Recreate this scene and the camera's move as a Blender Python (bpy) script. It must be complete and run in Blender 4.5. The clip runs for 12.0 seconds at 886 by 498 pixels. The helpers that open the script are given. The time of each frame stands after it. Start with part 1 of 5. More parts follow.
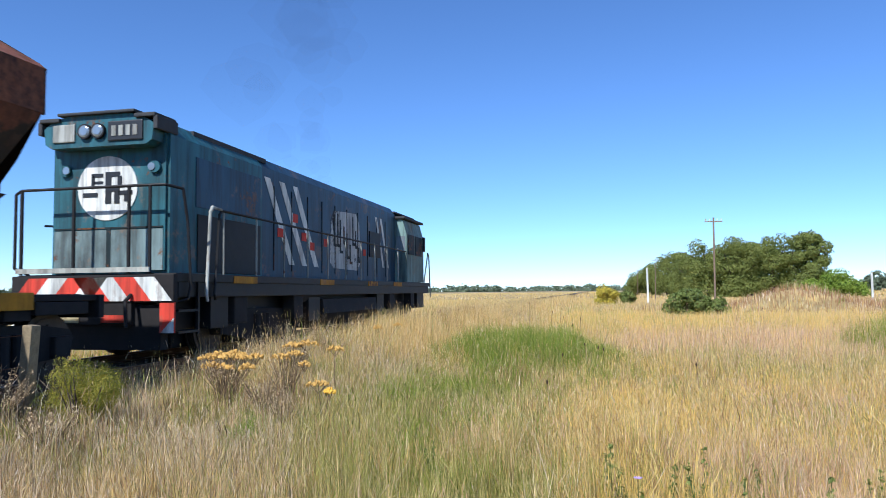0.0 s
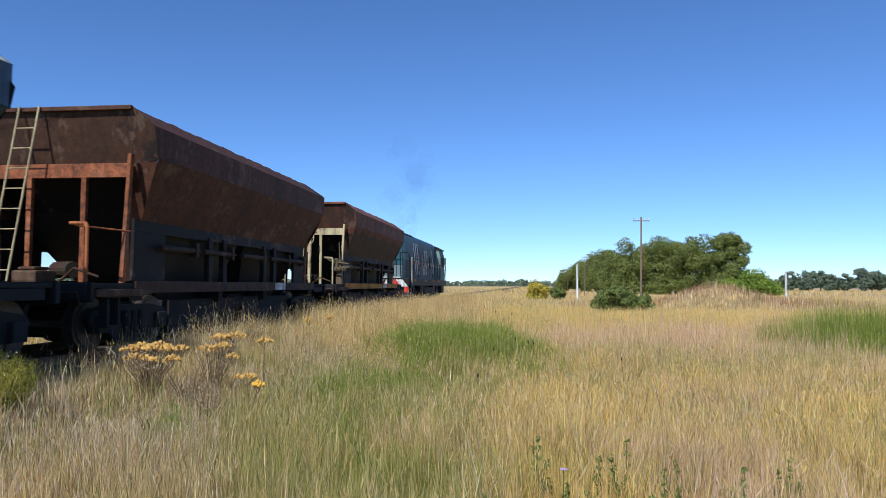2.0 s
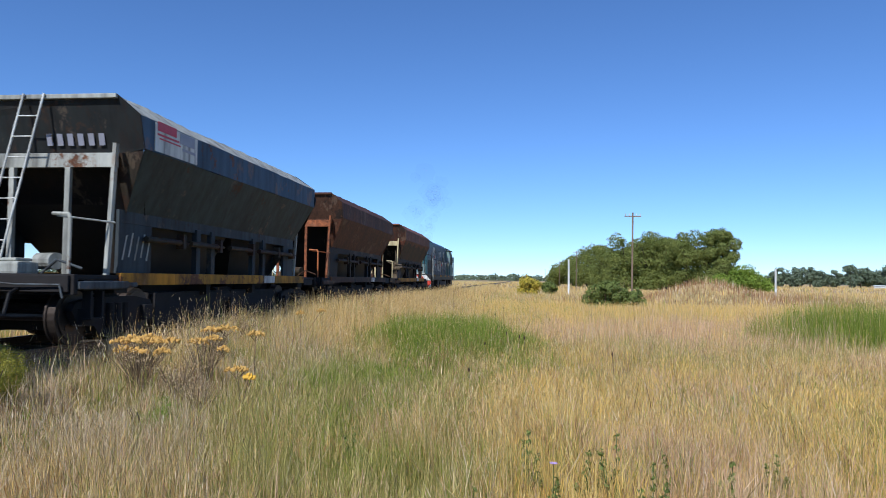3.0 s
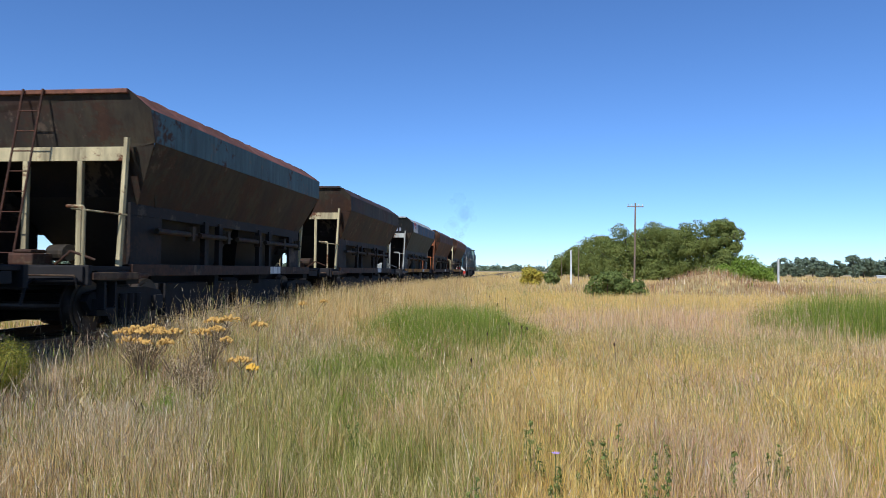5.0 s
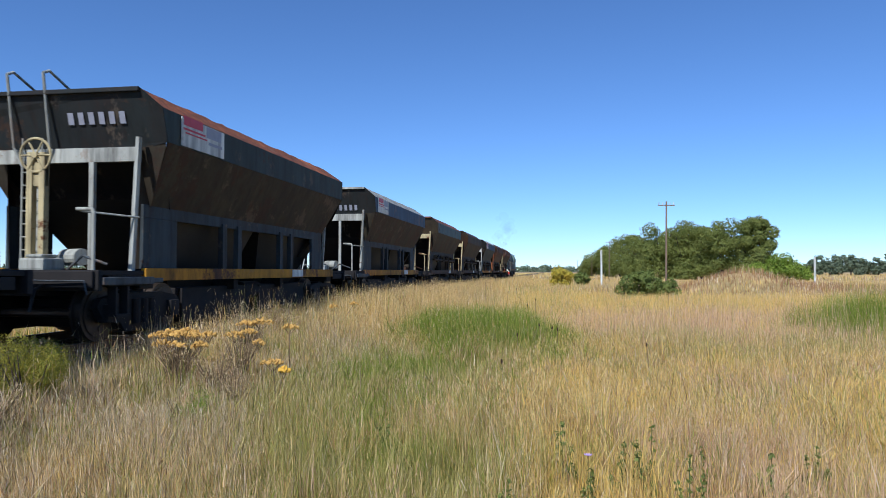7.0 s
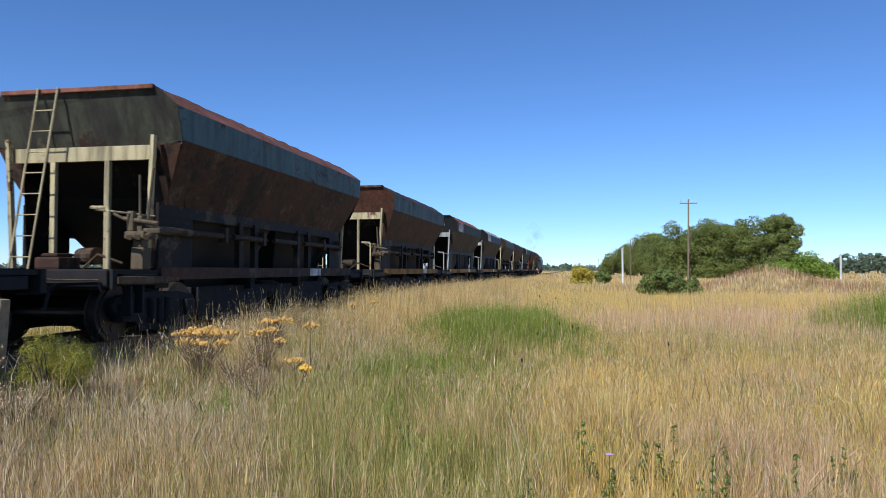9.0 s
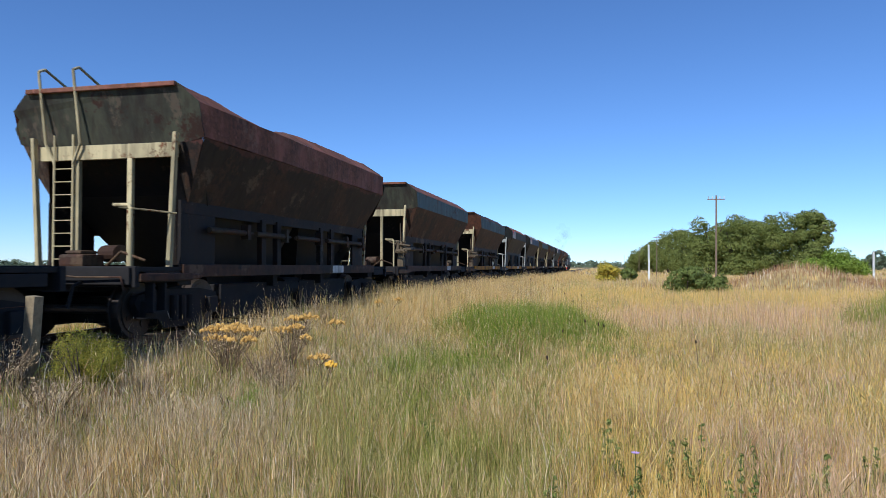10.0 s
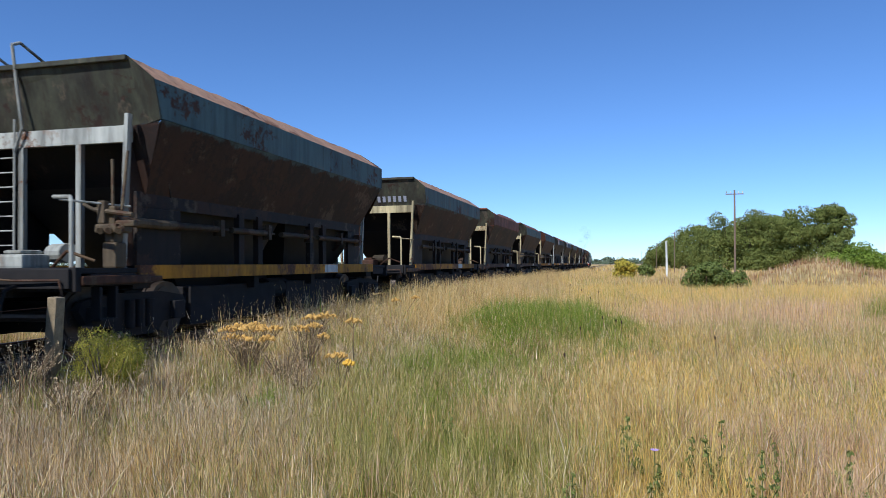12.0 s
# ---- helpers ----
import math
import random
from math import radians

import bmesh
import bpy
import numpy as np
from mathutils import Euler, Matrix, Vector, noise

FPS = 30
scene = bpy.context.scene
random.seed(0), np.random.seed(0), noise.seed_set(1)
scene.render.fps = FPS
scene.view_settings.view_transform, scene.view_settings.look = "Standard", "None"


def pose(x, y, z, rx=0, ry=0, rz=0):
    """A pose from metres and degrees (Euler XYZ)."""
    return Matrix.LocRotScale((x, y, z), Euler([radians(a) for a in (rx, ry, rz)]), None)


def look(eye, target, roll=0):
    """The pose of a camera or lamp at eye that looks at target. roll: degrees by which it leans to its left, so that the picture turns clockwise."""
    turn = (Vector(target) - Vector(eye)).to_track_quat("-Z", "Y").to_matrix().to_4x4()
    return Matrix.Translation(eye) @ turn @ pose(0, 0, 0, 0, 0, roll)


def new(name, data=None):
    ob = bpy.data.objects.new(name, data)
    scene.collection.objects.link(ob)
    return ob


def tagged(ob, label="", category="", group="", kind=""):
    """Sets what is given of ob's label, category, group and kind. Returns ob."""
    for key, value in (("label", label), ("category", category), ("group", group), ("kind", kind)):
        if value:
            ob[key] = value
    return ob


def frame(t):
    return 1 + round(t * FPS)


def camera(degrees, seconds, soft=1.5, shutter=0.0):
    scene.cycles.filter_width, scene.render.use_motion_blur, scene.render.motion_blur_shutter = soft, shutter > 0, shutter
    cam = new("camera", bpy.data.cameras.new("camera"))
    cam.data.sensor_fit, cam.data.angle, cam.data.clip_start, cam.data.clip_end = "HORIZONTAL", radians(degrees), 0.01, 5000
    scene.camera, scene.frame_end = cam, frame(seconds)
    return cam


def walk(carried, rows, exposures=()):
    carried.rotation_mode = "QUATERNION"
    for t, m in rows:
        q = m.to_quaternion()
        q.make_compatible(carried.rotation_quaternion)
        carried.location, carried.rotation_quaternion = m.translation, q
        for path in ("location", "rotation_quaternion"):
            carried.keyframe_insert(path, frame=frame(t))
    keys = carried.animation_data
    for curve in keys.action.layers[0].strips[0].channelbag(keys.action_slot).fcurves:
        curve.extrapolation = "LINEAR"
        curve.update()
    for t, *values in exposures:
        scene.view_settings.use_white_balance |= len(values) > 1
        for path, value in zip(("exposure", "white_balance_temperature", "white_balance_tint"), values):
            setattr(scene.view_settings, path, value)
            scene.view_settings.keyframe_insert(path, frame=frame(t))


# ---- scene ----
cam = camera(64.2, 12.0, soft=0.45, shutter=0.08)
EYE = (0.0, 0.0, 1.1)
# seconds, yaw, pitch, roll; the railway runs along +y, its rail tops lie at z = 0
TURNS = [
    (0.0, 12.4, 3.45, 0.6), (0.5, 9.37, 3.22, -0.37), (1.0, 7.45, 3.35, -0.47), (1.5, 7.06, 3.32, -0.33),
    (2.0, 7.01, 2.91, -0.33), (2.5, 6.91, 2.68, -0.52), (3.0, 6.34, 2.44, -0.69), (5.0, 6.53, 1.68, -0.62),
    (5.5, 6.83, 1.63, -0.38), (6.0, 7.11, 1.76, -0.15), (6.5, 8.41, 1.78, -0.09), (7.0, 8.90, 1.78, -0.06),
    (9.0, 10.52, 1.68, -0.01), (9.5, 11.41, 1.66, -0.15), (10.0, 12.51, 1.44, 0.02), (10.5, 13.09, 1.10, 0.16),
    (11.0, 13.55, 1.05, 0.51), (11.5, 13.74, 1.17, 0.41), (12.0, 13.83, 1.28, 0.54),
]
walk(cam, [(t, pose(*EYE, 90 + p, r, y)) for t, y, p, r in TURNS], exposures=[(0.0, 0.3, 5620, 11), (0.25, 0.14, 5620, 11), (0.5, -0.03, 5620, 11), (1.0, -0.06, 5620, 11), (12.0, -0.08, 5620, 11)])

# ---- daylight ----
SUN = Vector((-0.19, -0.68, 0.71)).normalized()
world = bpy.data.worlds.new("sky")
scene.world = world
world.use_nodes = True
_n = world.node_tree.nodes
_sky = _n.new("ShaderNodeTexSky")
_sky.sky_type = "NISHITA"
_sky.sun_disc = False
_sky.sun_elevation = math.asin(SUN.z)
_sky.sun_rotation = math.atan2(SUN.x, SUN.y)
_sky.air_density, _sky.dust_density, _sky.ozone_density, _sky.altitude = 0.75, 0.0, 8.0, 0
world.node_tree.links.new(_sky.outputs[0], _n["Background"].inputs[0])
_n["Background"].inputs[1].default_value = 0.14
sun = new("sun", bpy.data.lights.new("sun", "SUN"))
sun.data.energy, sun.data.angle, sun.data.color = 4.9, radians(0.53), (1.0, 0.95, 0.87)
sun.matrix_world = look(SUN * 50, (0, 0, 0))


# ---- materials ----
def hexc(r, g, b):
    """Linear colour from 8-bit sRGB."""
    return tuple(((c / 255 + 0.055) / 1.055) ** 2.4 if c > 10 else c / 255 / 12.92 for c in (r, g, b)) + (1.0,)


class Mat:
    """A small node builder round one Principled material."""

    def __init__(self, name, rough=0.6, metal=0.0):
        self.m = bpy.data.materials.new(name)
        self.m.use_nodes = True
        self.t = self.m.node_tree
        self.b = self.t.nodes["Principled BSDF"]
        self.b.inputs["Roughness"].default_value = rough
        self.b.inputs["Metallic"].default_value = metal

    def node(self, kind, **at):
        n = self.t.nodes.new(kind)
        for k, v in at.items():
            n.inputs[k.replace("_", " ")].default_value = v
        return n

    def link(self, a, b):
        self.t.links.new(a, b)

    def coords(self, scale=(1, 1, 1), vary=True):
        c = self.node("ShaderNodeTexCoord").outputs["Object"]
        mp = self.node("ShaderNodeMapping")
        mp.inputs["Scale"].default_value = scale
        self.link(c, mp.inputs[0])
        if vary:
            r = self.node("ShaderNodeObjectInfo").outputs["Random"]
            mul = self.node("ShaderNodeMath")
            mul.operation = "MULTIPLY"
            mul.inputs[1].default_value = 57.0
            self.link(r, mul.inputs[0])
            self.link(mul.outputs[0], mp.inputs["Location"])
        return mp.outputs[0]

    def noise(self, scale, detail=5, rough=0.6, stretch=(1, 1, 1)):
        n = self.node("ShaderNodeTexNoise", Scale=scale, Detail=detail, Roughness=rough)
        self.link(self.coords(stretch), n.inputs["Vector"])
        return n.outputs["Fac"]

    def ramp(self, fac, *stops):
        r = self.node("ShaderNodeValToRGB")
        e = r.color_ramp.elements
        while len(e) < len(stops):
            e.new(0.5)
        for s, (p, c) in zip(e, stops):
            s.position, s.color = p, c if len(c) == 4 else (*c, 1)
        self.link(fac, r.inputs[0])
        return r.outputs[0]

    def mix(self, fac, a, b):
        m = self.node("ShaderNodeMix")
        m.data_type = "RGBA"
        for s, v in ((0, fac), (6, a), (7, b)):
            if isinstance(v, (float, int, tuple)):
                m.inputs[s].default_value = v
            else:
                self.link(v, m.inputs[s])
        return m.outputs[2]

    def bump(self, fac, strength=0.3, dist=0.01):
        b = self.node("ShaderNodeBump", Strength=strength, Distance=dist)
        self.link(fac, b.inputs["Height"])
        self.link(b.outputs[0], self.b.inputs["Normal"])

    def base(self, colour):
        if isinstance(colour, tuple):
            self.b.inputs["Base Color"].default_value = colour
        else:
            self.link(colour, self.b.inputs["Base Color"])
        return self


W, K = (1, 1, 1, 1), (0, 0, 0, 1)
RUST = hexc(128, 80, 46)
RUST_DARK = hexc(56, 35, 22)


def painted(name, colour, rust=0.45, dirt=0.5, rusty=RUST, rough=0.72, over=None, runs=0.32):
    """Old paint on steel: rust patches with sharp edges, streaks and runs down the sheet, dust.
    over: (colour, height, spread) of a second coat that ends in a ragged edge above that height."""
    m = Mat(name, rough)
    m.b.inputs["Specular IOR Level"].default_value = 0.3
    big = m.noise(0.8, 8, 0.68)
    fine = m.noise(9, 6, 0.7)
    streak = m.noise(3.2, 4, 0.6, (1.6, 1.6, 0.16))
    shade = m.ramp(streak, (0.28, tuple(c * (0.45 if runs > 0.31 else 0.75) for c in colour[:3])), (0.5, colour), (0.75, tuple(min(1, c * 1.3) for c in colour[:3])))
    rustc = m.ramp(fine, (0.3, RUST_DARK), (0.72, rusty))
    mask = m.mix(0.30, big, fine)
    where = m.ramp(mask, (max(0.0, 0.62 - rust * 0.42), K), (max(0.03, 0.66 - rust * 0.42), W))
    inv = m.mix(where, shade, rustc)
    dirtm = m.ramp(m.noise(1.3, 7, 0.7, (1, 1, 0.45)), (0.42, K), (0.68, (dirt, dirt, dirt, 1)))
    if over:
        z = m.node("ShaderNodeSeparateXYZ")
        m.link(m.node("ShaderNodeTexCoord").outputs["Object"], z.inputs[0])
        ragged = m.node("ShaderNodeMath")
        ragged.operation = "MULTIPLY_ADD"
        ragged.inputs[1].default_value = over[2]
        m.link(m.noise(1.7, 6, 0.65, (1, 1, 0.5)), ragged.inputs[0])
        m.link(z.outputs[2], ragged.inputs[2])
        above = m.node("ShaderNodeMapRange")
        for i, v in ((1, over[1] + 0.5 * over[2]), (2, over[1] + 0.5 * over[2] + 0.04)):
            above.inputs[i].default_value = v
        m.link(ragged.outputs[0], above.inputs[0])
        inv = m.mix(above.outputs[0], inv, m.mix(m.ramp(fine, (0.4, K), (0.65, W)), tuple(c * 0.6 for c in over[0][:3]) + (1,), over[0]))
    sooty = m.mix(dirtm, inv, hexc(38, 31, 27))
    run = m.ramp(m.noise(4.6, 5, 0.62, (1.5, 1.5, 0.09)), (0.53, K), (0.6, (runs, runs, runs, 1)))
    sooty = m.mix(run, sooty, tuple(0.55 * c for c in RUST_DARK[:3]) + (1,))
    scuff = m.ramp(m.noise(1.9, 9, 0.74, (1, 0.6, 0.55)), (0.57, K), (0.62, (0.42, 0.42, 0.42, 1)))
    m.base(m.mix(scuff, sooty, tuple(0.45 * c + 0.55 * d for c, d in zip(rusty, hexc(140, 122, 100)))))
    m.bump(m.mix(0.5, fine, big), 0.35, 0.012)
    return m.m


def plain(name, colour, rough=0.6, metal=0.0, vary=0.35, scale=6, bump=0.2):
    m = Mat(name, rough, metal)
    n = m.noise(scale, 6, 0.65)
    m.base(m.ramp(n, (0.25, tuple(c * (1 - vary) for c in colour[:3])), (0.75, tuple(min(1, c * (1 + vary)) for c in colour[:3]))))
    m.bump(m.noise(scale * 6, 4), bump, 0.004)
    return m.m


def grassy(name, *cols, trans=0.25):
    """Blades: each one takes its own tint along the ramp."""
    m = Mat(name, 0.65)
    r = m.node("ShaderNodeNewGeometry").outputs["Random Per Island"]
    stops = [(i / (len(cols) - 1), c) for i, c in enumerate(cols)]
    col = m.ramp(r, *stops)
    m.base(col)
    tr = m.node("ShaderNodeBsdfTranslucent")
    m.link(col, tr.inputs[0])
    mx = m.node("ShaderNodeMixShader", Fac=trans)
    m.link(m.b.outputs[0], mx.inputs[1])
    m.link(tr.outputs[0], mx.inputs[2])
    m.link(mx.outputs[0], m.t.nodes["Material Output"].inputs[0])
    m.b.inputs["Specular IOR Level"].default_value = 0.25
    return m.m


STRAW = grassy("straw", hexc(220, 186, 114), hexc(244, 220, 156), hexc(150, 116, 66), hexc(228, 194, 116), hexc(196, 158, 94), hexc(250, 232, 184))
GOLD = grassy("gold_straw", hexc(234, 194, 100), hexc(244, 212, 124), hexc(206, 166, 82), hexc(248, 224, 146), hexc(176, 140, 70))
PALE = grassy("pale_dry", hexc(206, 178, 136), hexc(242, 222, 186), hexc(116, 94, 66), hexc(220, 192, 146), hexc(160, 134, 96), hexc(250, 236, 206))
PINK = grassy("pinkish_dry", hexc(222, 184, 146), hexc(238, 206, 168), hexc(204, 166, 128), hexc(168, 132, 98))
GREEN = grassy("green_blades", hexc(120, 142, 40), hexc(152, 170, 58), hexc(78, 100, 28), hexc(180, 186, 88), hexc(98, 122, 34), trans=0.4)
OLIVE = grassy("grey_green", hexc(140, 142, 60), hexc(196, 182, 104), hexc(80, 88, 32), hexc(222, 204, 134), hexc(112, 120, 46))
RUSSET = grassy("russet_dry", hexc(158, 118, 80), hexc(178, 138, 98), hexc(130, 98, 70), hexc(196, 158, 112))
DEAD_LEAF = grassy("dead_leaf", hexc(188, 162, 124), hexc(214, 190, 150), hexc(140, 116, 84))
LEAF = grassy("tree_leaf", hexc(108, 120, 60), hexc(138, 144, 74), hexc(122, 132, 66), hexc(158, 160, 86), trans=0.45)
LEAF_LIGHT = grassy("light_leaf", hexc(124, 146, 50), hexc(148, 166, 66), hexc(104, 126, 44), trans=0.35)
LEAF_DARK = grassy("shrub_leaf", hexc(112, 126, 60), hexc(136, 146, 76), hexc(92, 106, 50), trans=0.35)
LEAF_YELLOW = grassy("yellow_leaf", hexc(176, 160, 56), hexc(204, 182, 70), hexc(140, 140, 56))
LEAF_LIME = grassy("lime_leaf", hexc(146, 144, 60), hexc(176, 166, 66), hexc(112, 122, 52), hexc(206, 186, 70), trans=0.4)
BARK = plain("bark", hexc(84, 70, 56), 0.9)
# distant foliage: the air's haze is put into these greyed leaf tints
HAZED_LEAF = grassy("hazed_far_leaf", hexc(96, 112, 88), hexc(116, 126, 98), hexc(104, 116, 92))

BLACK_STEEL = plain("black_steel", hexc(27, 25, 24), 0.6, 0.3, 0.45, 5)
GRIME = plain("running_gear_grime", hexc(31, 27, 25), 0.85, 0.1, 0.5, 4, 0.4)
TYRE_STEEL = plain("wheel_steel", hexc(70, 60, 52), 0.5, 0.6, 0.3)
RAIL_STEEL = plain("rail_steel", hexc(104, 82, 66), 0.5, 0.5, 0.35, 3)
YELLOW = painted("sill_yellow", hexc(186, 130, 28), 0.2, 0.8, runs=0.15)
CREAM = painted("cream_paint", hexc(192, 176, 132), 0.14, 0.4)
WHITE = painted("white_paint", hexc(222, 222, 212), 0.0, 0.25)
PALEGREY = painted("pale_grey_paint", hexc(172, 172, 160), 0.08, 0.45)
RUSTED = painted("rusted_steel", hexc(58, 36, 24), 0.6, 0.5, hexc(104, 62, 38))
TAN_RIM = painted("tan_dusty_rim", hexc(176, 138, 108), 0.2, 0.2, hexc(150, 104, 72), runs=0.1)
ORANGE_RUST = painted("orange_rust", hexc(186, 110, 60), 0.5, 0.2, hexc(178, 104, 60))
MAROON = painted("maroon_oxide", hexc(134, 84, 64), 0.36, 0.2, hexc(138, 86, 58), runs=0.12)
UMBER = painted("umber_sheet", hexc(40, 31, 23), 0.42, 0.5, hexc(84, 56, 36))
UPPER_BROWN = painted("upper_brown_plate", hexc(124, 74, 50), 0.5, 0.3, hexc(132, 80, 52), runs=0.15)
TEAL = painted("teal_paint", hexc(84, 108, 110), 0.18, 0.35, hexc(80, 54, 36), runs=0.2)
DUSTY = painted("dusty_steel", hexc(100, 78, 54), 0.35, 0.7, hexc(92, 58, 36))
SLATE = painted("slate_blue_paint", hexc(72, 94, 114), 0.08, 0.35, runs=0.15)
GREENGREY = painted("green_grey_paint", hexc(58, 68, 64), 0.12, 0.5, hexc(82, 58, 40), runs=0.25)
END_DARK = painted("sooty_end_sheet", hexc(30, 34, 32), 0.08, 0.7, hexc(62, 46, 32))
END_OLIVE = painted("sooty_olive_sheet", hexc(68, 68, 52), 0.16, 0.95, hexc(58, 36, 24))
END_BROWN = painted("brown_and_olive_end_sheet", hexc(84, 46, 28), 0.3, 0.8, hexc(70, 62, 46))
BLACK_SHEET = painted("near_black_sheet", hexc(17, 15, 14), 0.1, 0.7, hexc(34, 25, 19))
BROWN_SLOPE = painted("umber_sheet_with_brown_coat", hexc(46, 38, 28), 0.3, 0.6, hexc(72, 52, 36), over=(hexc(112, 66, 46), 3.0, 1.1))
GEAR_GREY = painted("grimy_grey_gear", hexc(84, 90, 92), 0.15, 0.7)
# near-black brown for side walls and posts below the slope sheets
LOWER_DARK = painted("dark_lower_wall", hexc(25, 20, 17), 0.2, 0.7, hexc(48, 34, 24))
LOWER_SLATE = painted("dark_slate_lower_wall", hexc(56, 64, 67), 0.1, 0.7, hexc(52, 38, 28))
MAROON_SLOPE = painted("umber_sheet_with_maroon_coat", hexc(44, 36, 27), 0.3, 0.6, hexc(72, 52, 36), over=(hexc(96, 58, 46), 3.12, 0.7))
TEAL_SLOPE = painted("rusted_sheet_with_teal_drips", hexc(42, 31, 24), 0.4, 0.6, hexc(66, 44, 31), over=(hexc(78, 98, 98), 3.12, 0.5))
GREASY = painted("greasy_gear", hexc(98, 84, 62), 0.2, 0.6, hexc(96, 68, 44))
OLIVEBROWN = painted("olive_brown_sheet", hexc(62, 54, 38), 0.3, 0.75, hexc(70, 48, 30))
LOCO_TEAL = painted("loco_teal", hexc(50, 98, 106), 0.10, 0.4, rough=0.5)
LOCO_BLUE = painted("loco_blue", hexc(42, 72, 92), 0.12, 0.45, rough=0.5)
LOCO_DARK = painted("loco_dark_teal", hexc(30, 44, 46), 0.15, 0.5)
ROOF_SOOT = plain("roof_soot", hexc(52, 52, 52), 0.8)
RED = painted("warning_red", hexc(204, 66, 48), 0.02, 0.25)
LAMP_GLASS = plain("lamp_glass", hexc(150, 160, 164), 0.12, 0.5, 0.1, 20, 0.0)
DARK_GLASS = plain("dark_glass", hexc(26, 30, 34), 0.06, 0.0, 0.1, 4, 0.0)
SIGN_RED = plain("sign_red", hexc(190, 48, 60), 0.5, 0, 0.15)
SIGN_GREY = plain("sign_grey", hexc(150, 150, 158), 0.5, 0, 0.15)
INK = plain("black_ink", hexc(30, 32, 34), 0.5, 0, 0.2)
POST_WOOD = plain("weathered_wood", hexc(136, 120, 92), 0.9, 0, 0.4, 12, 0.5)
POLE_WOOD = plain("pole_wood", hexc(128, 108, 88), 0.9, 0, 0.3, 8)
FLOWER = plain("dried_yellow_flower", hexc(200, 158, 82), 0.9, 0, 0.35, 40, 0.6)
FLOWER_BRIGHT = plain("yellow_flower", hexc(226, 178, 64), 0.9, 0, 0.3, 40, 0.6)
STEM = plain("dry_stem", hexc(120, 100, 72), 0.9)
GREEN_STEM = plain("green_stem", hexc(76, 96, 48), 0.8)
SEED = plain("seed_head_brown", hexc(72, 54, 38), 0.9)
MAUVE = plain("mauve_petal", hexc(186, 160, 214), 0.7)


# ---- mesh helpers ----
def mesh_of(name, bm, material, smooth=False):
    me = bpy.data.meshes.new(name)
    bmesh.ops.recalc_face_normals(bm, faces=bm.faces)
    bm.to_mesh(me)
    bm.free()
    for mt in material if isinstance(material, (list, tuple)) else [material]:
        me.materials.append(mt)
    if smooth:
        me.shade_smooth()
    return me


def part(name, bm, material, parent=None, label="", smooth=False, at=None):
    """One mesh object under a thing or a part; bm is a bmesh or a mesh that is shared."""
    me = bm if isinstance(bm, bpy.types.Mesh) else mesh_of(name, bm, material, smooth)
    ob = new(name, me)
    if parent is not None:
        ob.parent = parent
    if at is not None:
        ob.matrix_basis = at
    if label:
        ob["label"] = label
    return ob


def box(bm, x0, x1, y0, y1, z0, z1, bevel=0.0):
    m = Matrix.Translation(((x0 + x1) / 2, (y0 + y1) / 2, (z0 + z1) / 2)) @ Matrix.Diagonal((abs(x1 - x0), abs(y1 - y0), abs(z1 - z0), 1))
    r = bmesh.ops.create_cube(bm, size=1, matrix=m)
    if bevel:
        es = {e for v in r["verts"] for e in v.link_edges}
        bmesh.ops.bevel(bm, geom=list(es), offset=bevel, segments=2, affect="EDGES", profile=0.6)
    return bm


def boxes(*bs, bevel=0.0):
    bm = bmesh.new()
    for b in bs:
        box(bm, *b, bevel=bevel)
    return bm


def rod(bm, a, b, r, n=8, r2=None):
    a, b = Vector(a), Vector(b)
    d = b - a
    m = Matrix.Translation((a + b) / 2) @ d.to_track_quat("Z", "Y").to_matrix().to_4x4()
    bmesh.ops.create_cone(bm, cap_ends=True, segments=n, radius1=r, radius2=r if r2 is None else r2, depth=d.length, matrix=m)
    return bm


def rods(r, *paths, n=8):
    bm = bmesh.new()
    for p in paths:
        for a, b in zip(p, p[1:]):
            rod(bm, a, b, r, n)
        for q in p[1:-1]:
            bmesh.ops.create_icosphere(bm, subdivisions=1, radius=r, matrix=Matrix.Translation(q))
    return bm


def extrude_y(bm, outline, y0, y1, closed=True):
    """A prism along y from an (x, z) outline."""
    a = [bm.verts.new((x, y0, z)) for x, z in outline]
    b = [bm.verts.new((x, y1, z)) for x, z in outline]
    n = len(outline)
    for i in range(n if closed else n - 1):
        j = (i + 1) % n
        bm.faces.new((a[i], a[j], b[j], b[i]))
    if closed:
        bm.faces.new(a[::-1])
        bm.faces.new(b)
    return bm


def sheet(bm, pts, t=0.012):
    """A thin plate over a polygon, with thickness t."""
    v = [bm.verts.new(p) for p in pts]
    f = bm.faces.new(v)
    f.normal_update()
    n = f.normal.copy()
    w = [bm.verts.new(Vector(p) - n * t) for p in pts]
    bm.faces.new(w[::-1])
    for i in range(len(v)):
        j = (i + 1) % len(v)
        bm.faces.new((v[j], v[i], w[i], w[j]))
    return bm


def ring(bm, centre, axis, R, r, n=20, k=6):
    q = Vector(axis).to_track_quat("Z", "Y").to_matrix().to_4x4()
    m = Matrix.Translation(centre) @ q
    vs = [[bm.verts.new(m @ Vector(((R + r * math.cos(b)) * math.cos(a), (R + r * math.cos(b)) * math.sin(a), r * math.sin(b))))
           for b in [2 * math.pi * j / k for j in range(k)]] for a in [2 * math.pi * i / n for i in range(n)]]
    for i in range(n):
        for j in range(k):
            bm.faces.new((vs[i][j], vs[(i + 1) % n][j], vs[(i + 1) % n][(j + 1) % k], vs[i][(j + 1) % k]))
    return bm


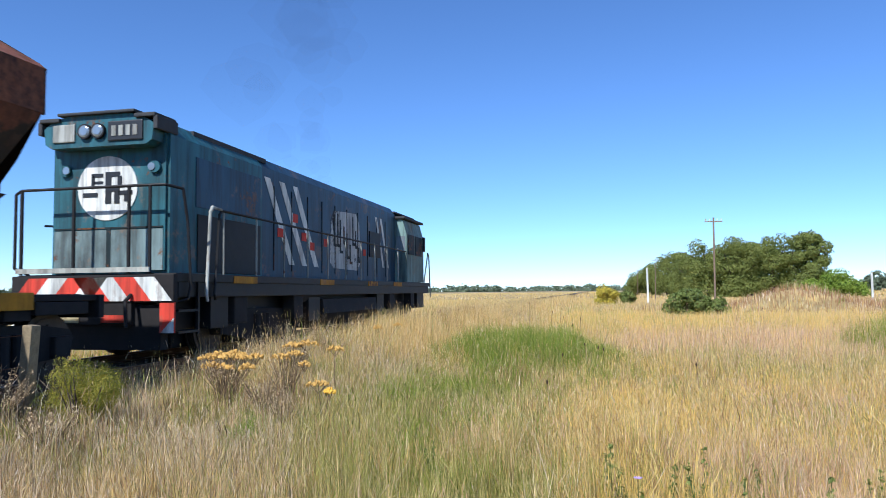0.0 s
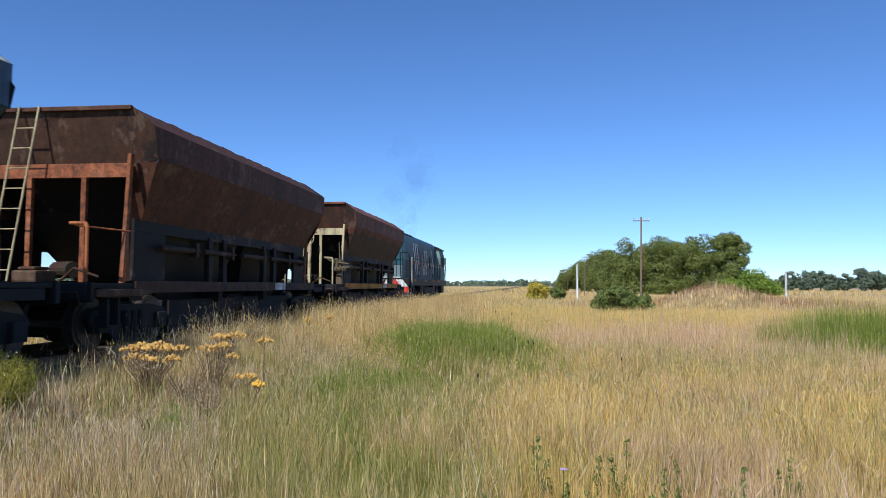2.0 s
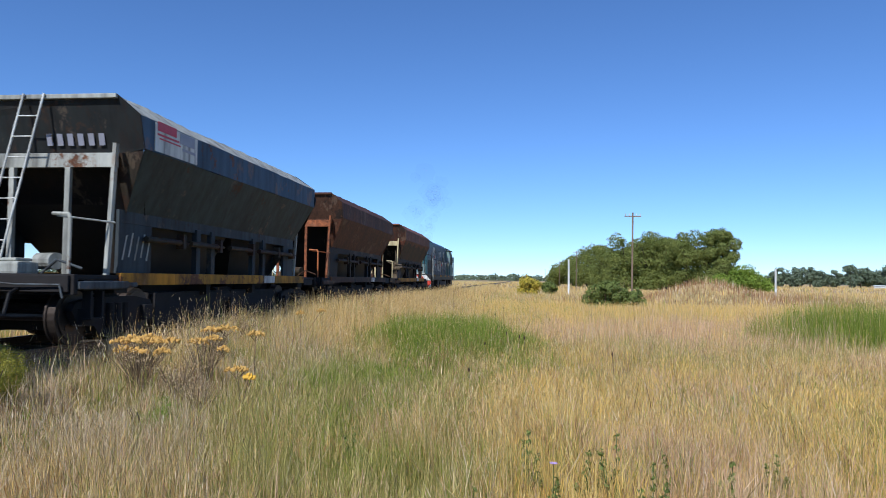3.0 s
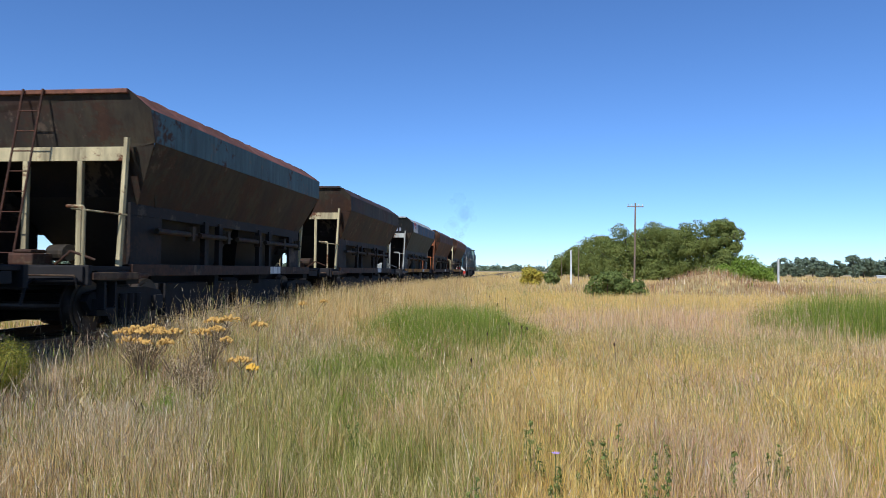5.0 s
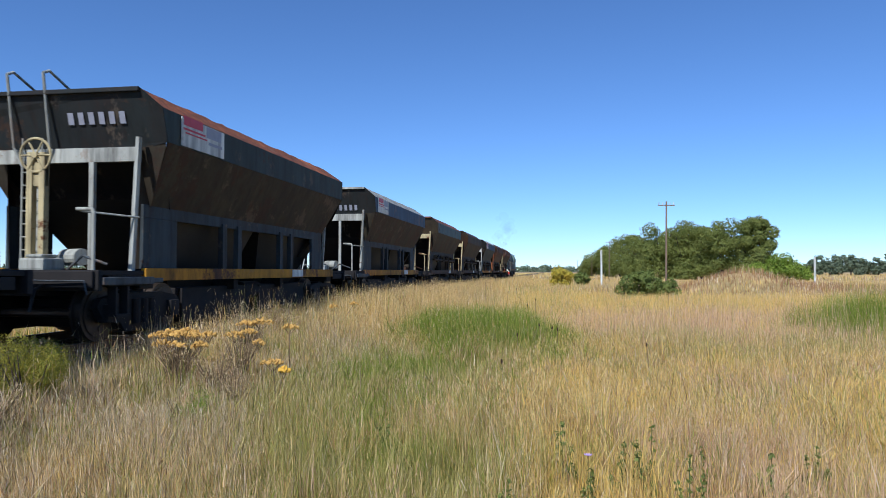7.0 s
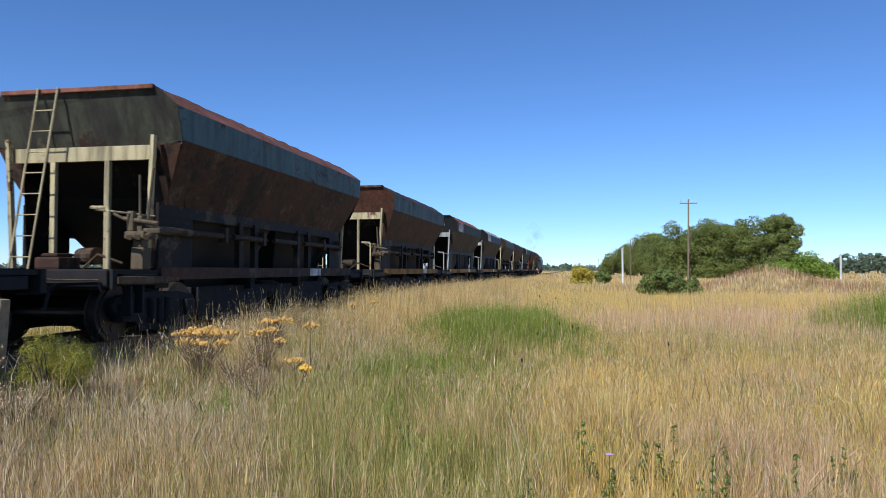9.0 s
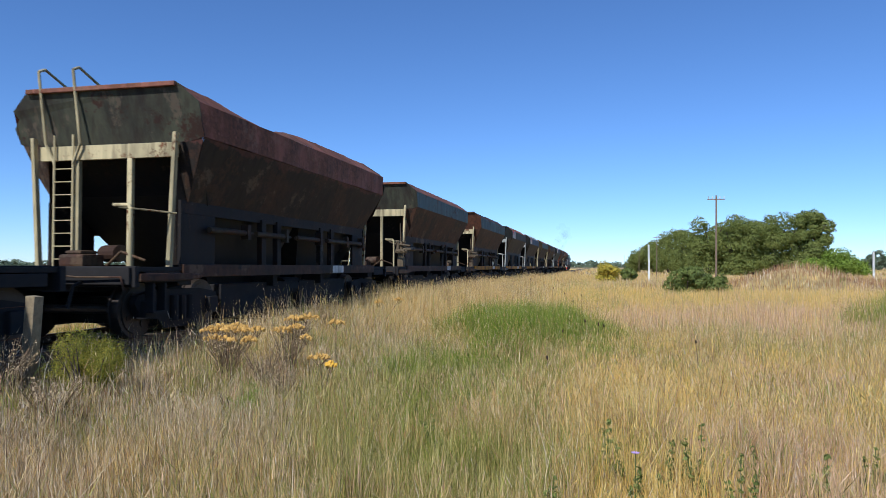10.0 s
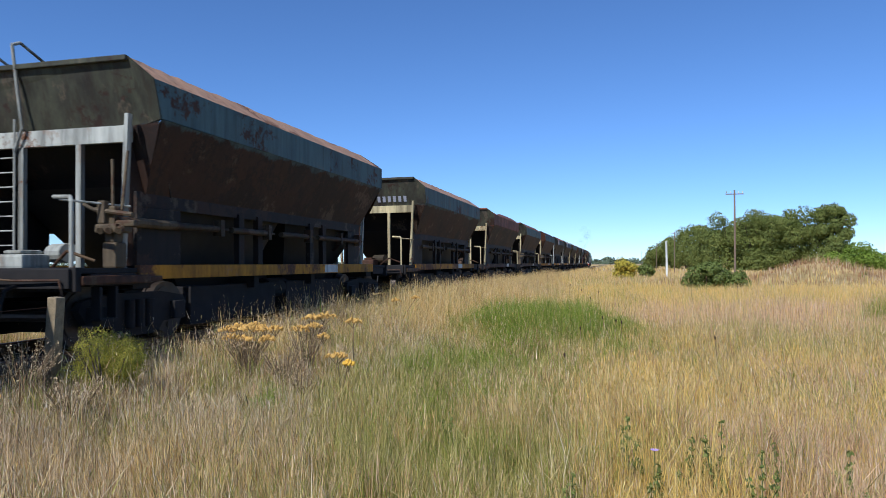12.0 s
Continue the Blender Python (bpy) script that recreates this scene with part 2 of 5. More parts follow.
def thing(name, label, category, group="", at=None):
    e = new(name)
    e.empty_display_size = 0.3
    if at is not None:
        e.matrix_basis = at
    return tagged(e, label, category, group)


def raw_mesh(name, verts, faces_flat, starts, totals, material):
    """A mesh from arrays."""
    me = bpy.data.meshes.new(name)
    me.vertices.add(len(verts))
    me.vertices.foreach_set("co", np.asarray(verts, np.float32).ravel())
    me.loops.add(len(faces_flat))
    me.loops.foreach_set("vertex_index", np.asarray(faces_flat, np.int32))
    me.polygons.add(len(starts))
    me.polygons.foreach_set("loop_start", np.asarray(starts, np.int32))
    me.update(calc_edges=True)
    me.validate()
    me.materials.append(material)
    return me


# ---- the ground ----
TRACK_X = -7.95


def ground_z(x, y):
    d = np.abs(x - TRACK_X)
    s = np.clip((d - 1.9) / 3.2, 0, 1)
    s = s * s * (3 - 2 * s)
    z = -0.22 - 0.33 * s
    z = z + s * (0.05 * np.sin(x * 0.7 + 1.3) * np.sin(y * 0.5 + 0.4) + 0.03 * np.sin(x * 1.9 + y * 1.3))
    m = np.exp(-(((x - 13.6) / 3.6) ** 2 + ((y - 54) / 4.0) ** 2)) * 1.55
    m = m + np.exp(-(((x - 21) / 6.0) ** 2 + ((y - 60) / 4.5) ** 2)) * 0.45
    return z + m


def build_ground():
    u = np.linspace(-1, 1, 161)
    xs = np.sinh(u * 6.6) / np.sinh(6.6) * 4200
    xs = np.sort(np.concatenate([xs, np.linspace(-14, 30, 89)]))
    v = np.linspace(-1, 1, 161)
    ys = np.sinh(v * 6.4) / np.sinh(6.4) * 4200
    ys = np.sort(np.concatenate([ys, np.linspace(0, 70, 71)]))
    X, Y = np.meshgrid(xs, ys)
    Z = ground_z(X, Y)
    V = np.stack([X, Y, Z], -1).reshape(-1, 3)
    nx, ny = len(xs), len(ys)
    i = np.arange(nx * ny).reshape(ny, nx)
    F = np.stack([i[:-1, :-1], i[:-1, 1:], i[1:, 1:], i[1:, :-1]], -1).reshape(-1, 4)
    m = Mat("field_soil", 0.95)
    big = m.noise(0.045, 6, 0.6)
    mid = m.noise(0.6, 6, 0.7)
    fine = m.noise(14, 5, 0.75)
    straw = m.ramp(big, (0.32, hexc(160, 148, 92)), (0.45, hexc(196, 168, 108)), (0.58, hexc(188, 162, 128)), (0.7, hexc(200, 174, 112)))
    soil = m.ramp(fine, (0.3, hexc(70, 58, 36)), (0.7, hexc(150, 128, 84)))
    m.base(m.mix(m.ramp(mid, (0.35, K), (0.65, (0.8, 0.8, 0.8, 1))), straw, soil))
    m.bump(fine, 0.6, 0.05)
    me = raw_mesh("ground", V, F.ravel(), np.arange(len(F)) * 4, None, m.m)
    me.shade_smooth()
    tagged(new("ground", me), "flat dry grassland field with straw-coloured soil", "ground", kind="structure")


build_ground()


def build_track():
    bed = thing("railway_track", "rusty broad gauge railway track on grassy ballast", "track")
    bed["kind"] = "structure"
    bm = bmesh.new()
    extrude_y(bm, [(TRACK_X - 2.0, -0.32), (TRACK_X - 1.5, -0.17), (TRACK_X + 1.5, -0.17), (TRACK_X + 2.0, -0.32)], -80, 1200)
    m = Mat("ballast", 0.95)
    v = m.node("ShaderNodeTexVoronoi", Scale=22.0)
    m.link(m.coords(), v.inputs["Vector"])
    m.base(m.ramp(v.outputs["Color"], (0.2, hexc(48, 40, 32)), (0.8, hexc(104, 90, 74))))
    m.bump(v.outputs["Distance"], 0.8, 0.03)
    part("ballast_bed", bm, m.m, bed, "brown stone ballast")
    prof = [(-0.07, -0.16), (0.07, -0.16), (0.07, -0.145), (0.012, -0.13), (0.012, -0.04), (0.036, -0.03), (0.036, 0), (-0.036, 0), (-0.036, -0.03), (-0.012, -0.04), (-0.012, -0.13), (-0.07, -0.145)]
    for sx in (-0.874, 0.874):
        bm = bmesh.new()
        extrude_y(bm, [(TRACK_X + sx + a, b) for a, b in prof], -80, 1200)
        part("rail", bm, RAIL_STEEL, bed)
    sl = mesh_of("sleeper", boxes((-1.35, 1.35, -0.12, 0.12, -0.28, -0.155), bevel=0.012), plain("sleeper_wood", hexc(58, 48, 40), 0.95, 0, 0.4, 10, 0.5))
    for i in range(110):
        part("sleeper", sl, None, bed, at=pose(TRACK_X, -6 + 0.62 * i, 0, 0, 0, random.uniform(-0.7, 0.7)))


build_track()


# ---- running gear ----
def wheelset_mesh(R, gauge=1.676):
    bm = bmesh.new()
    rod(bm, (-gauge / 2 - 0.25, 0, 0), (gauge / 2 + 0.25, 0, 0), 0.075, 10)
    for s in (-1, 1):
        x = s * gauge / 2
        rod(bm, (x, 0, 0), (x + s * 0.13, 0, 0), R, 28)
        rod(bm, (x - s * 0.03, 0, 0), (x + s * 0.001, 0, 0), R + 0.028, 28)
        rod(bm, (x + s * 0.131, 0, 0), (x + s * 0.15, 0, 0), R * 0.84, 24)
        for i in range(4):
            a = math.pi / 2 * i
            rod(bm, (x + s * 0.14, math.cos(a) * R * 0.55, math.sin(a) * R * 0.55), (x + s * 0.165, math.cos(a) * R * 0.55, math.sin(a) * R * 0.55), R * 0.12, 8)
    return mesh_of("wheelset", bm, TYRE_STEEL)


def side_frame_mesh(half, wr):
    """Cast bogie side: a bellied beam with axle boxes and a spring nest."""
    bm = bmesh.new()
    o = [(-half - 0.28, wr + 0.10), (-half - 0.2, wr + 0.22), (-0.55, wr + 0.30), (0.55, wr + 0.30), (half + 0.2, wr + 0.22), (half + 0.28, wr + 0.10),
         (half + 0.1, wr - 0.14), (half - 0.3, wr - 0.16), (0.45, wr - 0.32), (-0.45, wr - 0.32), (-half + 0.3, wr - 0.16), (-half - 0.1, wr - 0.14)]
    a = [bm.verts.new((-0.06, y, z)) for y, z in o]
    b = [bm.verts.new((0.06, y, z)) for y, z in o]
    bm.faces.new(a), bm.faces.new(b[::-1])
    for i in range(len(o)):
        bm.faces.new((a[i], b[i], b[(i + 1) % len(o)], a[(i + 1) % len(o)]))
    for s in (-1, 1):
        box(bm, -0.02, 0.15, s * half - 0.14, s * half + 0.14, wr - 0.14, wr + 0.14, 0.02)
    for y in (-0.22, 0, 0.22):
        rod(bm, (0.09, y, wr - 0.2), (0.09, y, wr + 0.2), 0.075, 10)
    return mesh_of("side_frame", bm, GRIME)


WAGON_R, LOCO_R = 0.44, 0.5
WHEELSET = wheelset_mesh(WAGON_R)
LOCO_WHEELSET = wheelset_mesh(LOCO_R)
SIDE_FRAME = side_frame_mesh(0.9, WAGON_R)
BOLSTER = mesh_of("bolster", boxes((-1.05, 1.05, -0.2, 0.2, 0.35, 0.78), (-0.2, 0.2, -0.2, 0.2, 0.7, 0.9), bevel=0.02), GRIME)
WHEELS = []  # (wheelset, radius, place in its bogie)


def bogie(parent, y, axles, radius, frame_mesh, wheel_mesh):
    b = part("bogie", BOLSTER, None, parent, "grimy dark steel bogie", at=pose(0, y, 0))
    for s in (-1, 1):
        part("side_frame", frame_mesh, None, b, at=pose(s * 1.08, 0, 0, 0, 0, 0 if s > 0 else 180))
        part("brake_beam", frozen("brake_beam", GRIME), None, b, at=pose(0, s * axles[-1] * 0.42, 0))
    for a in axles:
        if len(axles) == 3:
            part("traction_motor", frozen("traction_motor", GRIME), None, b, at=pose(0, a, 0))
        w = part("wheelset", wheel_mesh, None, b, at=pose(0, a, radius))
        WHEELS.append((w, radius, a))
    return b


def coupler_mesh():
    bm = boxes((-0.09, 0.09, -0.35, 0.2, 0.86, 1.06), (-0.16, 0.16, -0.62, -0.3, 0.80, 1.12), (-0.16, -0.02, -0.74, -0.58, 0.82, 1.10), bevel=0.025)
    return mesh_of("coupler", bm, GRIME)


COUPLER = coupler_mesh()

# ---- hopper wagons ----
HALF, FRONT, WIDE, TOPW = 5.0, 4.62, 1.74, 1.27
Z_TOP, Z_RIM, Z_LIP, Z_BEAM, Z_KNEE, Z_SILL = 4.08, 3.73, 3.2, 3.12, 2.12, 1.12


def wagon_meshes():
    """The shapes that all the hoppers share."""
    M = {}
    # end platform and centre sill
    M["underframe"] = boxes((-0.32, 0.32, -6.1, 6.1, 0.72, 1.06), (-1.28, 1.28, -5.0, -4.6, 0.80, 1.02), (-1.28, 1.28, 4.6, 5.0, 0.80, 1.02),
                            (-1.2, 1.2, -1.4, -1.2, 0.7, 1.0), (-1.2, 1.2, 1.2, 1.4, 0.7, 1.0), bevel=0.012)
    M["end_platform"] = boxes((-1.32, 1.32, -6.1, -4.95, 1.03, 1.10), (-1.36, 1.36, -6.18, -6.08, 0.80, 1.11), (1.16, 1.34, -5.9, -5.0, 0.86, 1.02), (-1.34, -1.16, -5.9, -5.0, 0.86, 1.02), bevel=0.01)
    M["side_sill"] = boxes((1.27, 1.36, -4.95, 4.95, 0.93, 1.14), bevel=0.01)
    # lower side wall: end panels, head rail, paired posts
    bm = boxes((1.20, 1.27, -4.9, 4.12, 1.98, 2.2), (1.20, 1.27, -4.9, -3.85, 1.13, 1.98), (1.20, 1.27, 3.3, 4.12, 1.13, 1.98), bevel=0.008)
    M["side_wall"] = bm
    M["side_post"] = boxes((1.2, 1.31, -0.09, 0.09, 1.13, 2.05), bevel=0.008)
    # inner hopper pockets, from the knee down to the doors
    bm = bmesh.new()
    for y0, y1 in ((-3.6, -0.2), (0.2, 3.6)):
        top = [(-1.17, y0 - 1.1, 2.3), (1.17, y0 - 1.1, 2.3), (1.17, y1 + (0.2 if y1 < 0 else 1.1), 2.3), (-1.17, y1 + (0.2 if y1 < 0 else 1.1), 2.3)]
        if y0 > 0:
            top = [(-1.17, y0 - 0.2, 2.3), (1.17, y0 - 0.2, 2.3), (1.17, y1 + 1.1, 2.3), (-1.17, y1 + 1.1, 2.3)]
        low = [(-0.62, y0 + 0.7, 0.62), (0.62, y0 + 0.7, 0.62), (0.62, y1 - 0.7, 0.62), (-0.62, y1 - 0.7, 0.62)]
        a, b = [bm.verts.new(p) for p in top], [bm.verts.new(p) for p in low]
        for i in range(4):
            bm.faces.new((a[i], a[(i + 1) % 4], b[(i + 1) % 4], b[i]))
        bm.faces.new(b), bm.faces.new(a)
    M["discharge_hopper"] = bm
    # slope sheets, side
    bm = bmesh.new()
    sheet(bm, [(WIDE - 0.004, -HALF + 0.03, Z_LIP), (1.24, -HALF + 0.3, Z_KNEE), (1.24, FRONT - 0.5, Z_KNEE), (WIDE - 0.004, FRONT - 0.03, Z_LIP)], 0.02)
    M["slope_sheet"] = bm
    bm = bmesh.new()
    sheet(bm, [(WIDE - 0.025, -0.04, Z_LIP), (1.25, -0.04, Z_KNEE), (1.25, 0.04, Z_KNEE), (WIDE - 0.025, 0.04, Z_LIP)], -0.014)
    M["rib"] = bm
    M["door_chute"] = boxes((-1.05, 1.05, -1.5, 1.5, 0.14, 0.78), bevel=0.02)
    M["air_tank"] = rod(bmesh.new(), (0.85, -0.42, 0.66), (0.85, 0.42, 0.66), 0.2, 14)
    # end slope sheet, behind the end frame
    bm = bmesh.new()
    sheet(bm, [(-WIDE + 0.05, -HALF + 0.02, Z_LIP), (WIDE - 0.05, -HALF + 0.02, Z_LIP), (1.0, -HALF + 1.5, 1.5), (-1.0, -HALF + 1.5, 1.5)], 0.02)
    M["end_slope"] = bm
    M["brake_beam"] = boxes((-0.98, 0.98, -0.1, 0.1, 0.18, 0.62), (0.8, 1.0, -0.22, 0.22, 0.16, 0.7), (-1.0, -0.8, -0.22, 0.22, 0.16, 0.7), bevel=0.02)
    M["traction_motor"] = boxes((-0.7, 0.7, -0.75, 0.75, 0.16, 0.95), bevel=0.06)
    bm = bmesh.new()
    rod(bm, (1.36, 0, 1.74), (1.36, 1.25, 1.74), 0.055, 10)
    rod(bm, (1.36, 1.25, 1.74), (1.36, 1.6, 1.74), 0.026, 8)
    box(bm, 1.27, 1.42, 1.28, 1.4, 1.62, 1.9)
    M["air_cylinder"] = bm
    return M


BASE = wagon_meshes()


def frozen(name, mat, smooth=False, cache={}):
    """One shared mesh for each shape and material."""
    k = (name, mat.name)
    if k not in cache:
        cache[k] = mesh_of(name, BASE[name].copy(), mat, smooth)
    return cache[k]


def lean(z):
    """How far the rear end plate stands out behind the hopper at a height."""
    return 0.26 * max(0.0, (z - Z_LIP) / (Z_TOP - Z_LIP))


def band_mesh(mat, dents, seed):
    """Upper side plate, a little dented along its length."""
    rnd = random.Random(seed)
    bm = bmesh.new()
    n = 20
    rows = []
    for i in range(n + 1):
        y = -HALF - 0.012 + (HALF + FRONT + 0.024) * i / n
        w = dents * (rnd.random() - 0.5) if 0 < i < n else 0
        rows.append([bm.verts.new((WIDE + w - o, y - (lean(z) if i == 0 else 0), z)) for z, o in ((Z_LIP - 0.012, 0.02), (Z_LIP, 0.0), ((Z_LIP + Z_RIM) / 2, -0.4 * w), (Z_RIM, 0.0), (Z_RIM + 0.02, 0.05))])
    for a, b in zip(rows, rows[1:]):
        for j in range(4):
            bm.faces.new((a[j], a[j + 1], b[j + 1], b[j]))
    bmesh.ops.solidify(bm, geom=bm.faces[:], thickness=0.015)
    return mesh_of("side_band", bm, mat)


def coaming_mesh(mat, sag, seed):
    """Inward leaning top plate with a worn, wavy upper edge."""
    rnd = random.Random(seed)
    bm = bmesh.new()
    n = 44
    rows = []
    for i in range(n + 1):
        t = i / n
        y = -HALF + (HALF + FRONT) * t
        dip = sag * math.exp(-((t - 0.28) / 0.12) ** 2) + 0.025 * (rnd.random() - 0.5)
        back = 1 if i == 0 else 0
        hip = 0.85 * max(0.0, (t - 0.955) / 0.045)
        rows.append([bm.verts.new((WIDE - 0.01, y - back * lean(Z_RIM), Z_RIM)), bm.verts.new(((WIDE + TOPW) / 2 + (WIDE - TOPW) * hip / 2, y - back * lean((Z_RIM + Z_TOP) / 2), (Z_RIM + Z_TOP) / 2 - dip * 0.4 - (Z_TOP - Z_RIM) * hip / 2)), bm.verts.new((TOPW + 0.12 * back + (WIDE - TOPW) * hip, y - back * lean(Z_TOP), Z_TOP - 0.04 * back - dip - (Z_TOP - Z_RIM) * hip)), bm.verts.new((TOPW - 0.06 + (WIDE - TOPW) * hip, y - back * lean(Z_TOP), Z_TOP - 0.05 - dip - (Z_TOP - Z_RIM) * hip))])
    for a, b in zip(rows, rows[1:]):
        for j in range(3):
            bm.faces.new((a[j], a[j + 1], b[j + 1], b[j]))
    bmesh.ops.solidify(bm, geom=bm.faces[:], thickness=0.014)
    return mesh_of("coaming", bm, mat)


def end_plate_mesh(mat, ragged, hipped=False):
    bm = bmesh.new()
    e = 0.06 if ragged else 0
    pts = [(-TOPW, -HALF, Z_TOP), (-WIDE - 0.004, -HALF - 0.02, Z_RIM), (-WIDE + 0.0 + e, -HALF, 3.6), (-WIDE - e, -HALF, 3.45), (-WIDE - 0.004, -HALF, Z_LIP), (-1.34, -HALF + 0.02, Z_BEAM - 0.02),
           (1.34, -HALF + 0.02, Z_BEAM - 0.02), (WIDE + 0.004, -HALF, Z_LIP), (WIDE + 0.004, -HALF - 0.02, Z_RIM), (TOPW, -HALF, Z_TOP)]
    if not hipped:
        pts = [(x, y - lean(z), z) for x, y, z in pts]
        pts[0], pts[-1] = (-TOPW - 0.12, -HALF - lean(Z_TOP), Z_TOP - 0.04), (TOPW + 0.12, -HALF - lean(Z_TOP), Z_TOP - 0.04)
    if hipped:
        pts[0], pts[-1] = (-WIDE + 0.07, -HALF, Z_RIM + 0.05), (WIDE - 0.07, -HALF, Z_RIM + 0.05)
    sheet(bm, pts, 0.02)
    if hipped:
        sheet(bm, [(-WIDE + 0.08, -HALF, Z_RIM + 0.05), (-TOPW, -HALF + 0.4, Z_TOP - 0.01), (TOPW, -HALF + 0.4, Z_TOP - 0.01), (WIDE - 0.08, -HALF, Z_RIM + 0.05)], 0.02)
        return mesh_of("end_plate", bm, mat)
    return mesh_of("end_plate", bm, mat)


def ladder(parent, x, mat, slanted, top, dx, hoops):
    """Two stiles and rungs from the platform; hoops carry the stiles over the rim."""
    lad = None
    y0, y1 = (-HALF - 0.5, -HALF - 0.34) if slanted else (-HALF - 0.14, -HALF - 0.14)
    w = 0.36
    bm = bmesh.new()
    for s in (0, w):
        a, b = Vector((x + s, y0, 1.1)), Vector((x + s + dx, y1, top))
        rod(bm, a, b, 0.019, 6)
        if hoops:
            q = b.x + (0.15 if s else -0.15)
            p = [Vector((b.x, b.y, Z_BEAM - 0.3)), (q, b.y - 0.02, Z_BEAM + 0.02), (q, b.y - 0.2, Z_TOP + 0.25), (q, b.y - 0.06, Z_TOP + 0.32), (q, b.y + 0.42, Z_TOP + 0.14)]
            for q, r in zip(p, p[1:]):
                rod(bm, q, r, 0.024, 6)
    lad = part("ladder", bm, mat, parent, "narrow steel end ladder")
    n = 8
    for i in range(n):
        t = (i + 0.6) / n * (0.92 if not hoops else 0.78)
        a = Vector((x, y0, 1.1)).lerp(Vector((x + dx, y1, top)), t)
        part("rung", rods(0.011, [a, a + Vector((w, 0, 0))], n=6), mat, lad)
    return lad


def handwheel(parent, x, z, mat):
    bm = bmesh.new()
    c = Vector((x, -HALF - 0.5, z))
    ring(bm, c, (0, 1, 0.05), 0.27, 0.022, 22)
    for i in range(6):
        a = i * math.pi / 3
        rod(bm, c, c + Vector((0.27 * math.cos(a), 0, 0.27 * math.sin(a))), 0.016, 6)
    rod(bm, c + Vector((0, -0.04, 0)), c + Vector((0, 0.06, 0)), 0.05, 10)
    wh = part("handwheel", bm, mat, parent, "spoked brake handwheel")
    bm = boxes((x - 0.16, x - 0.06, -HALF - 0.5, -HALF - 0.38, 1.1, z + 0.05), (x + 0.06, x + 0.16, -HALF - 0.5, -HALF - 0.38, 1.1, z + 0.05), (x - 0.16, x + 0.16, -HALF - 0.47, -HALF - 0.4, z - 0.5, z - 0.1), bevel=0.008)
    part("brake_column", bm, mat, parent)
    return wh


def valve_gear(parent, mat):
    """Door valve block with levers at the corner of the platform, and the air cylinder behind it."""
    bm = boxes((1.12, 1.34, -HALF - 0.42, -HALF - 0.2, 1.1, 1.45), (1.05, 1.4, -HALF - 0.5, -HALF - 0.16, 1.58, 1.7), (1.14, 1.3, -HALF - 0.4, -HALF - 0.22, 1.45, 1.95), (1.32, 1.62, -HALF - 0.42, -HALF - 0.3, 1.66, 1.75), (1.08, 1.2, -HALF - 0.48, -HALF - 0.36, 1.7, 2.02), bevel=0.025)
    rod(bm, (1.34, -HALF - 0.3, 1.9), (1.4, -HALF - 0.26, 2.72), 0.022, 7)
    rod(bm, (1.24, -HALF - 0.36, 1.9), (1.2, -HALF - 0.32, 2.6), 0.02, 7)
    rod(bm, (1.02, -HALF - 0.45, 1.9), (1.58, -HALF - 0.4, 1.82), 0.035, 8)
    rod(bm, (0.82, -HALF - 0.42, 1.98), (1.08, -HALF - 0.42, 1.86), 0.025, 7)
    rod(bm, (1.3, -HALF - 0.36, 1.74), (1.36, -HALF + 0.9, 1.74), 0.07, 10)
    for q in (1.16, 1.3, 1.45):
        rod(bm, (q, -HALF - 0.44, 1.64), (q, -HALF - 0.52, 1.6), 0.05, 9)
    part("valve_gear", bm, mat, parent, "greasy discharge valve block with levers")


def sign(parent, y, mat=None):
    """Company board on the upper side plate, its lettering as plain bars."""
    b = part("sign_board", boxes((WIDE + 0.005, WIDE + 0.02, y, y + 1.55, Z_LIP + 0.02, Z_RIM - 0.02)), WHITE, parent, "white board with red and grey bars")
    x0, x1 = WIDE + 0.021, WIDE + 0.025
    part("lettering", boxes((x0, x1, y + 0.06, y + 0.72, 3.58, 3.74), (x0, x1, y + 0.06, y + 0.82, 3.5, 3.535), (x0, x1, y + 0.12, y + 0.88, 3.44, 3.465)), SIGN_RED, b)
    part("lettering", boxes((x0, x1, y + 0.86, y + 1.42, 3.5, 3.7), (x0, x1, y + 0.95, y + 1.46, 3.38, 3.43)), SIGN_GREY, b)


def bars(parent, x, z, n, mat, h=0.19, w=0.1, gap=0.085):
    """Fleet figures on the end plate, as plain bars."""
    for i in range(n):
        a = x + i * (w + gap)
        bm = bmesh.new()
        sheet(bm, [(a, -HALF - lean(z) - 0.03, z), (a + w, -HALF - lean(z) - 0.03, z), (a + w, -HALF - lean(z + h) - 0.03, z + h), (a, -HALF - lean(z + h) - 0.03, z + h)], -0.004)
        part("figure_bar", bm, SIGN_GREY, parent, "faded painted bar")


def side_bars(parent, y, z, n, mat, lines=2):
    bm = bmesh.new()
    k = (WIDE - 0.03 - 1.24) / (Z_LIP - Z_KNEE)
    for j in range(lines):
        for i in range(n - (j == 0)):
            a = y + 0.17 * i + 0.1 * (j == 0)
            z0 = z - 0.26 * j
            X = lambda q: 1.24 + (q - Z_KNEE) * k + 0.008
            sheet(bm, [(X(z0), a, z0), (X(z0), a + 0.11, z0), (X(z0 + 0.18), a + 0.11, z0 + 0.18), (X(z0 + 0.18), a, z0 + 0.18)], 0.004)
    part("side_number", bm, mat, parent, "faded painted bars")


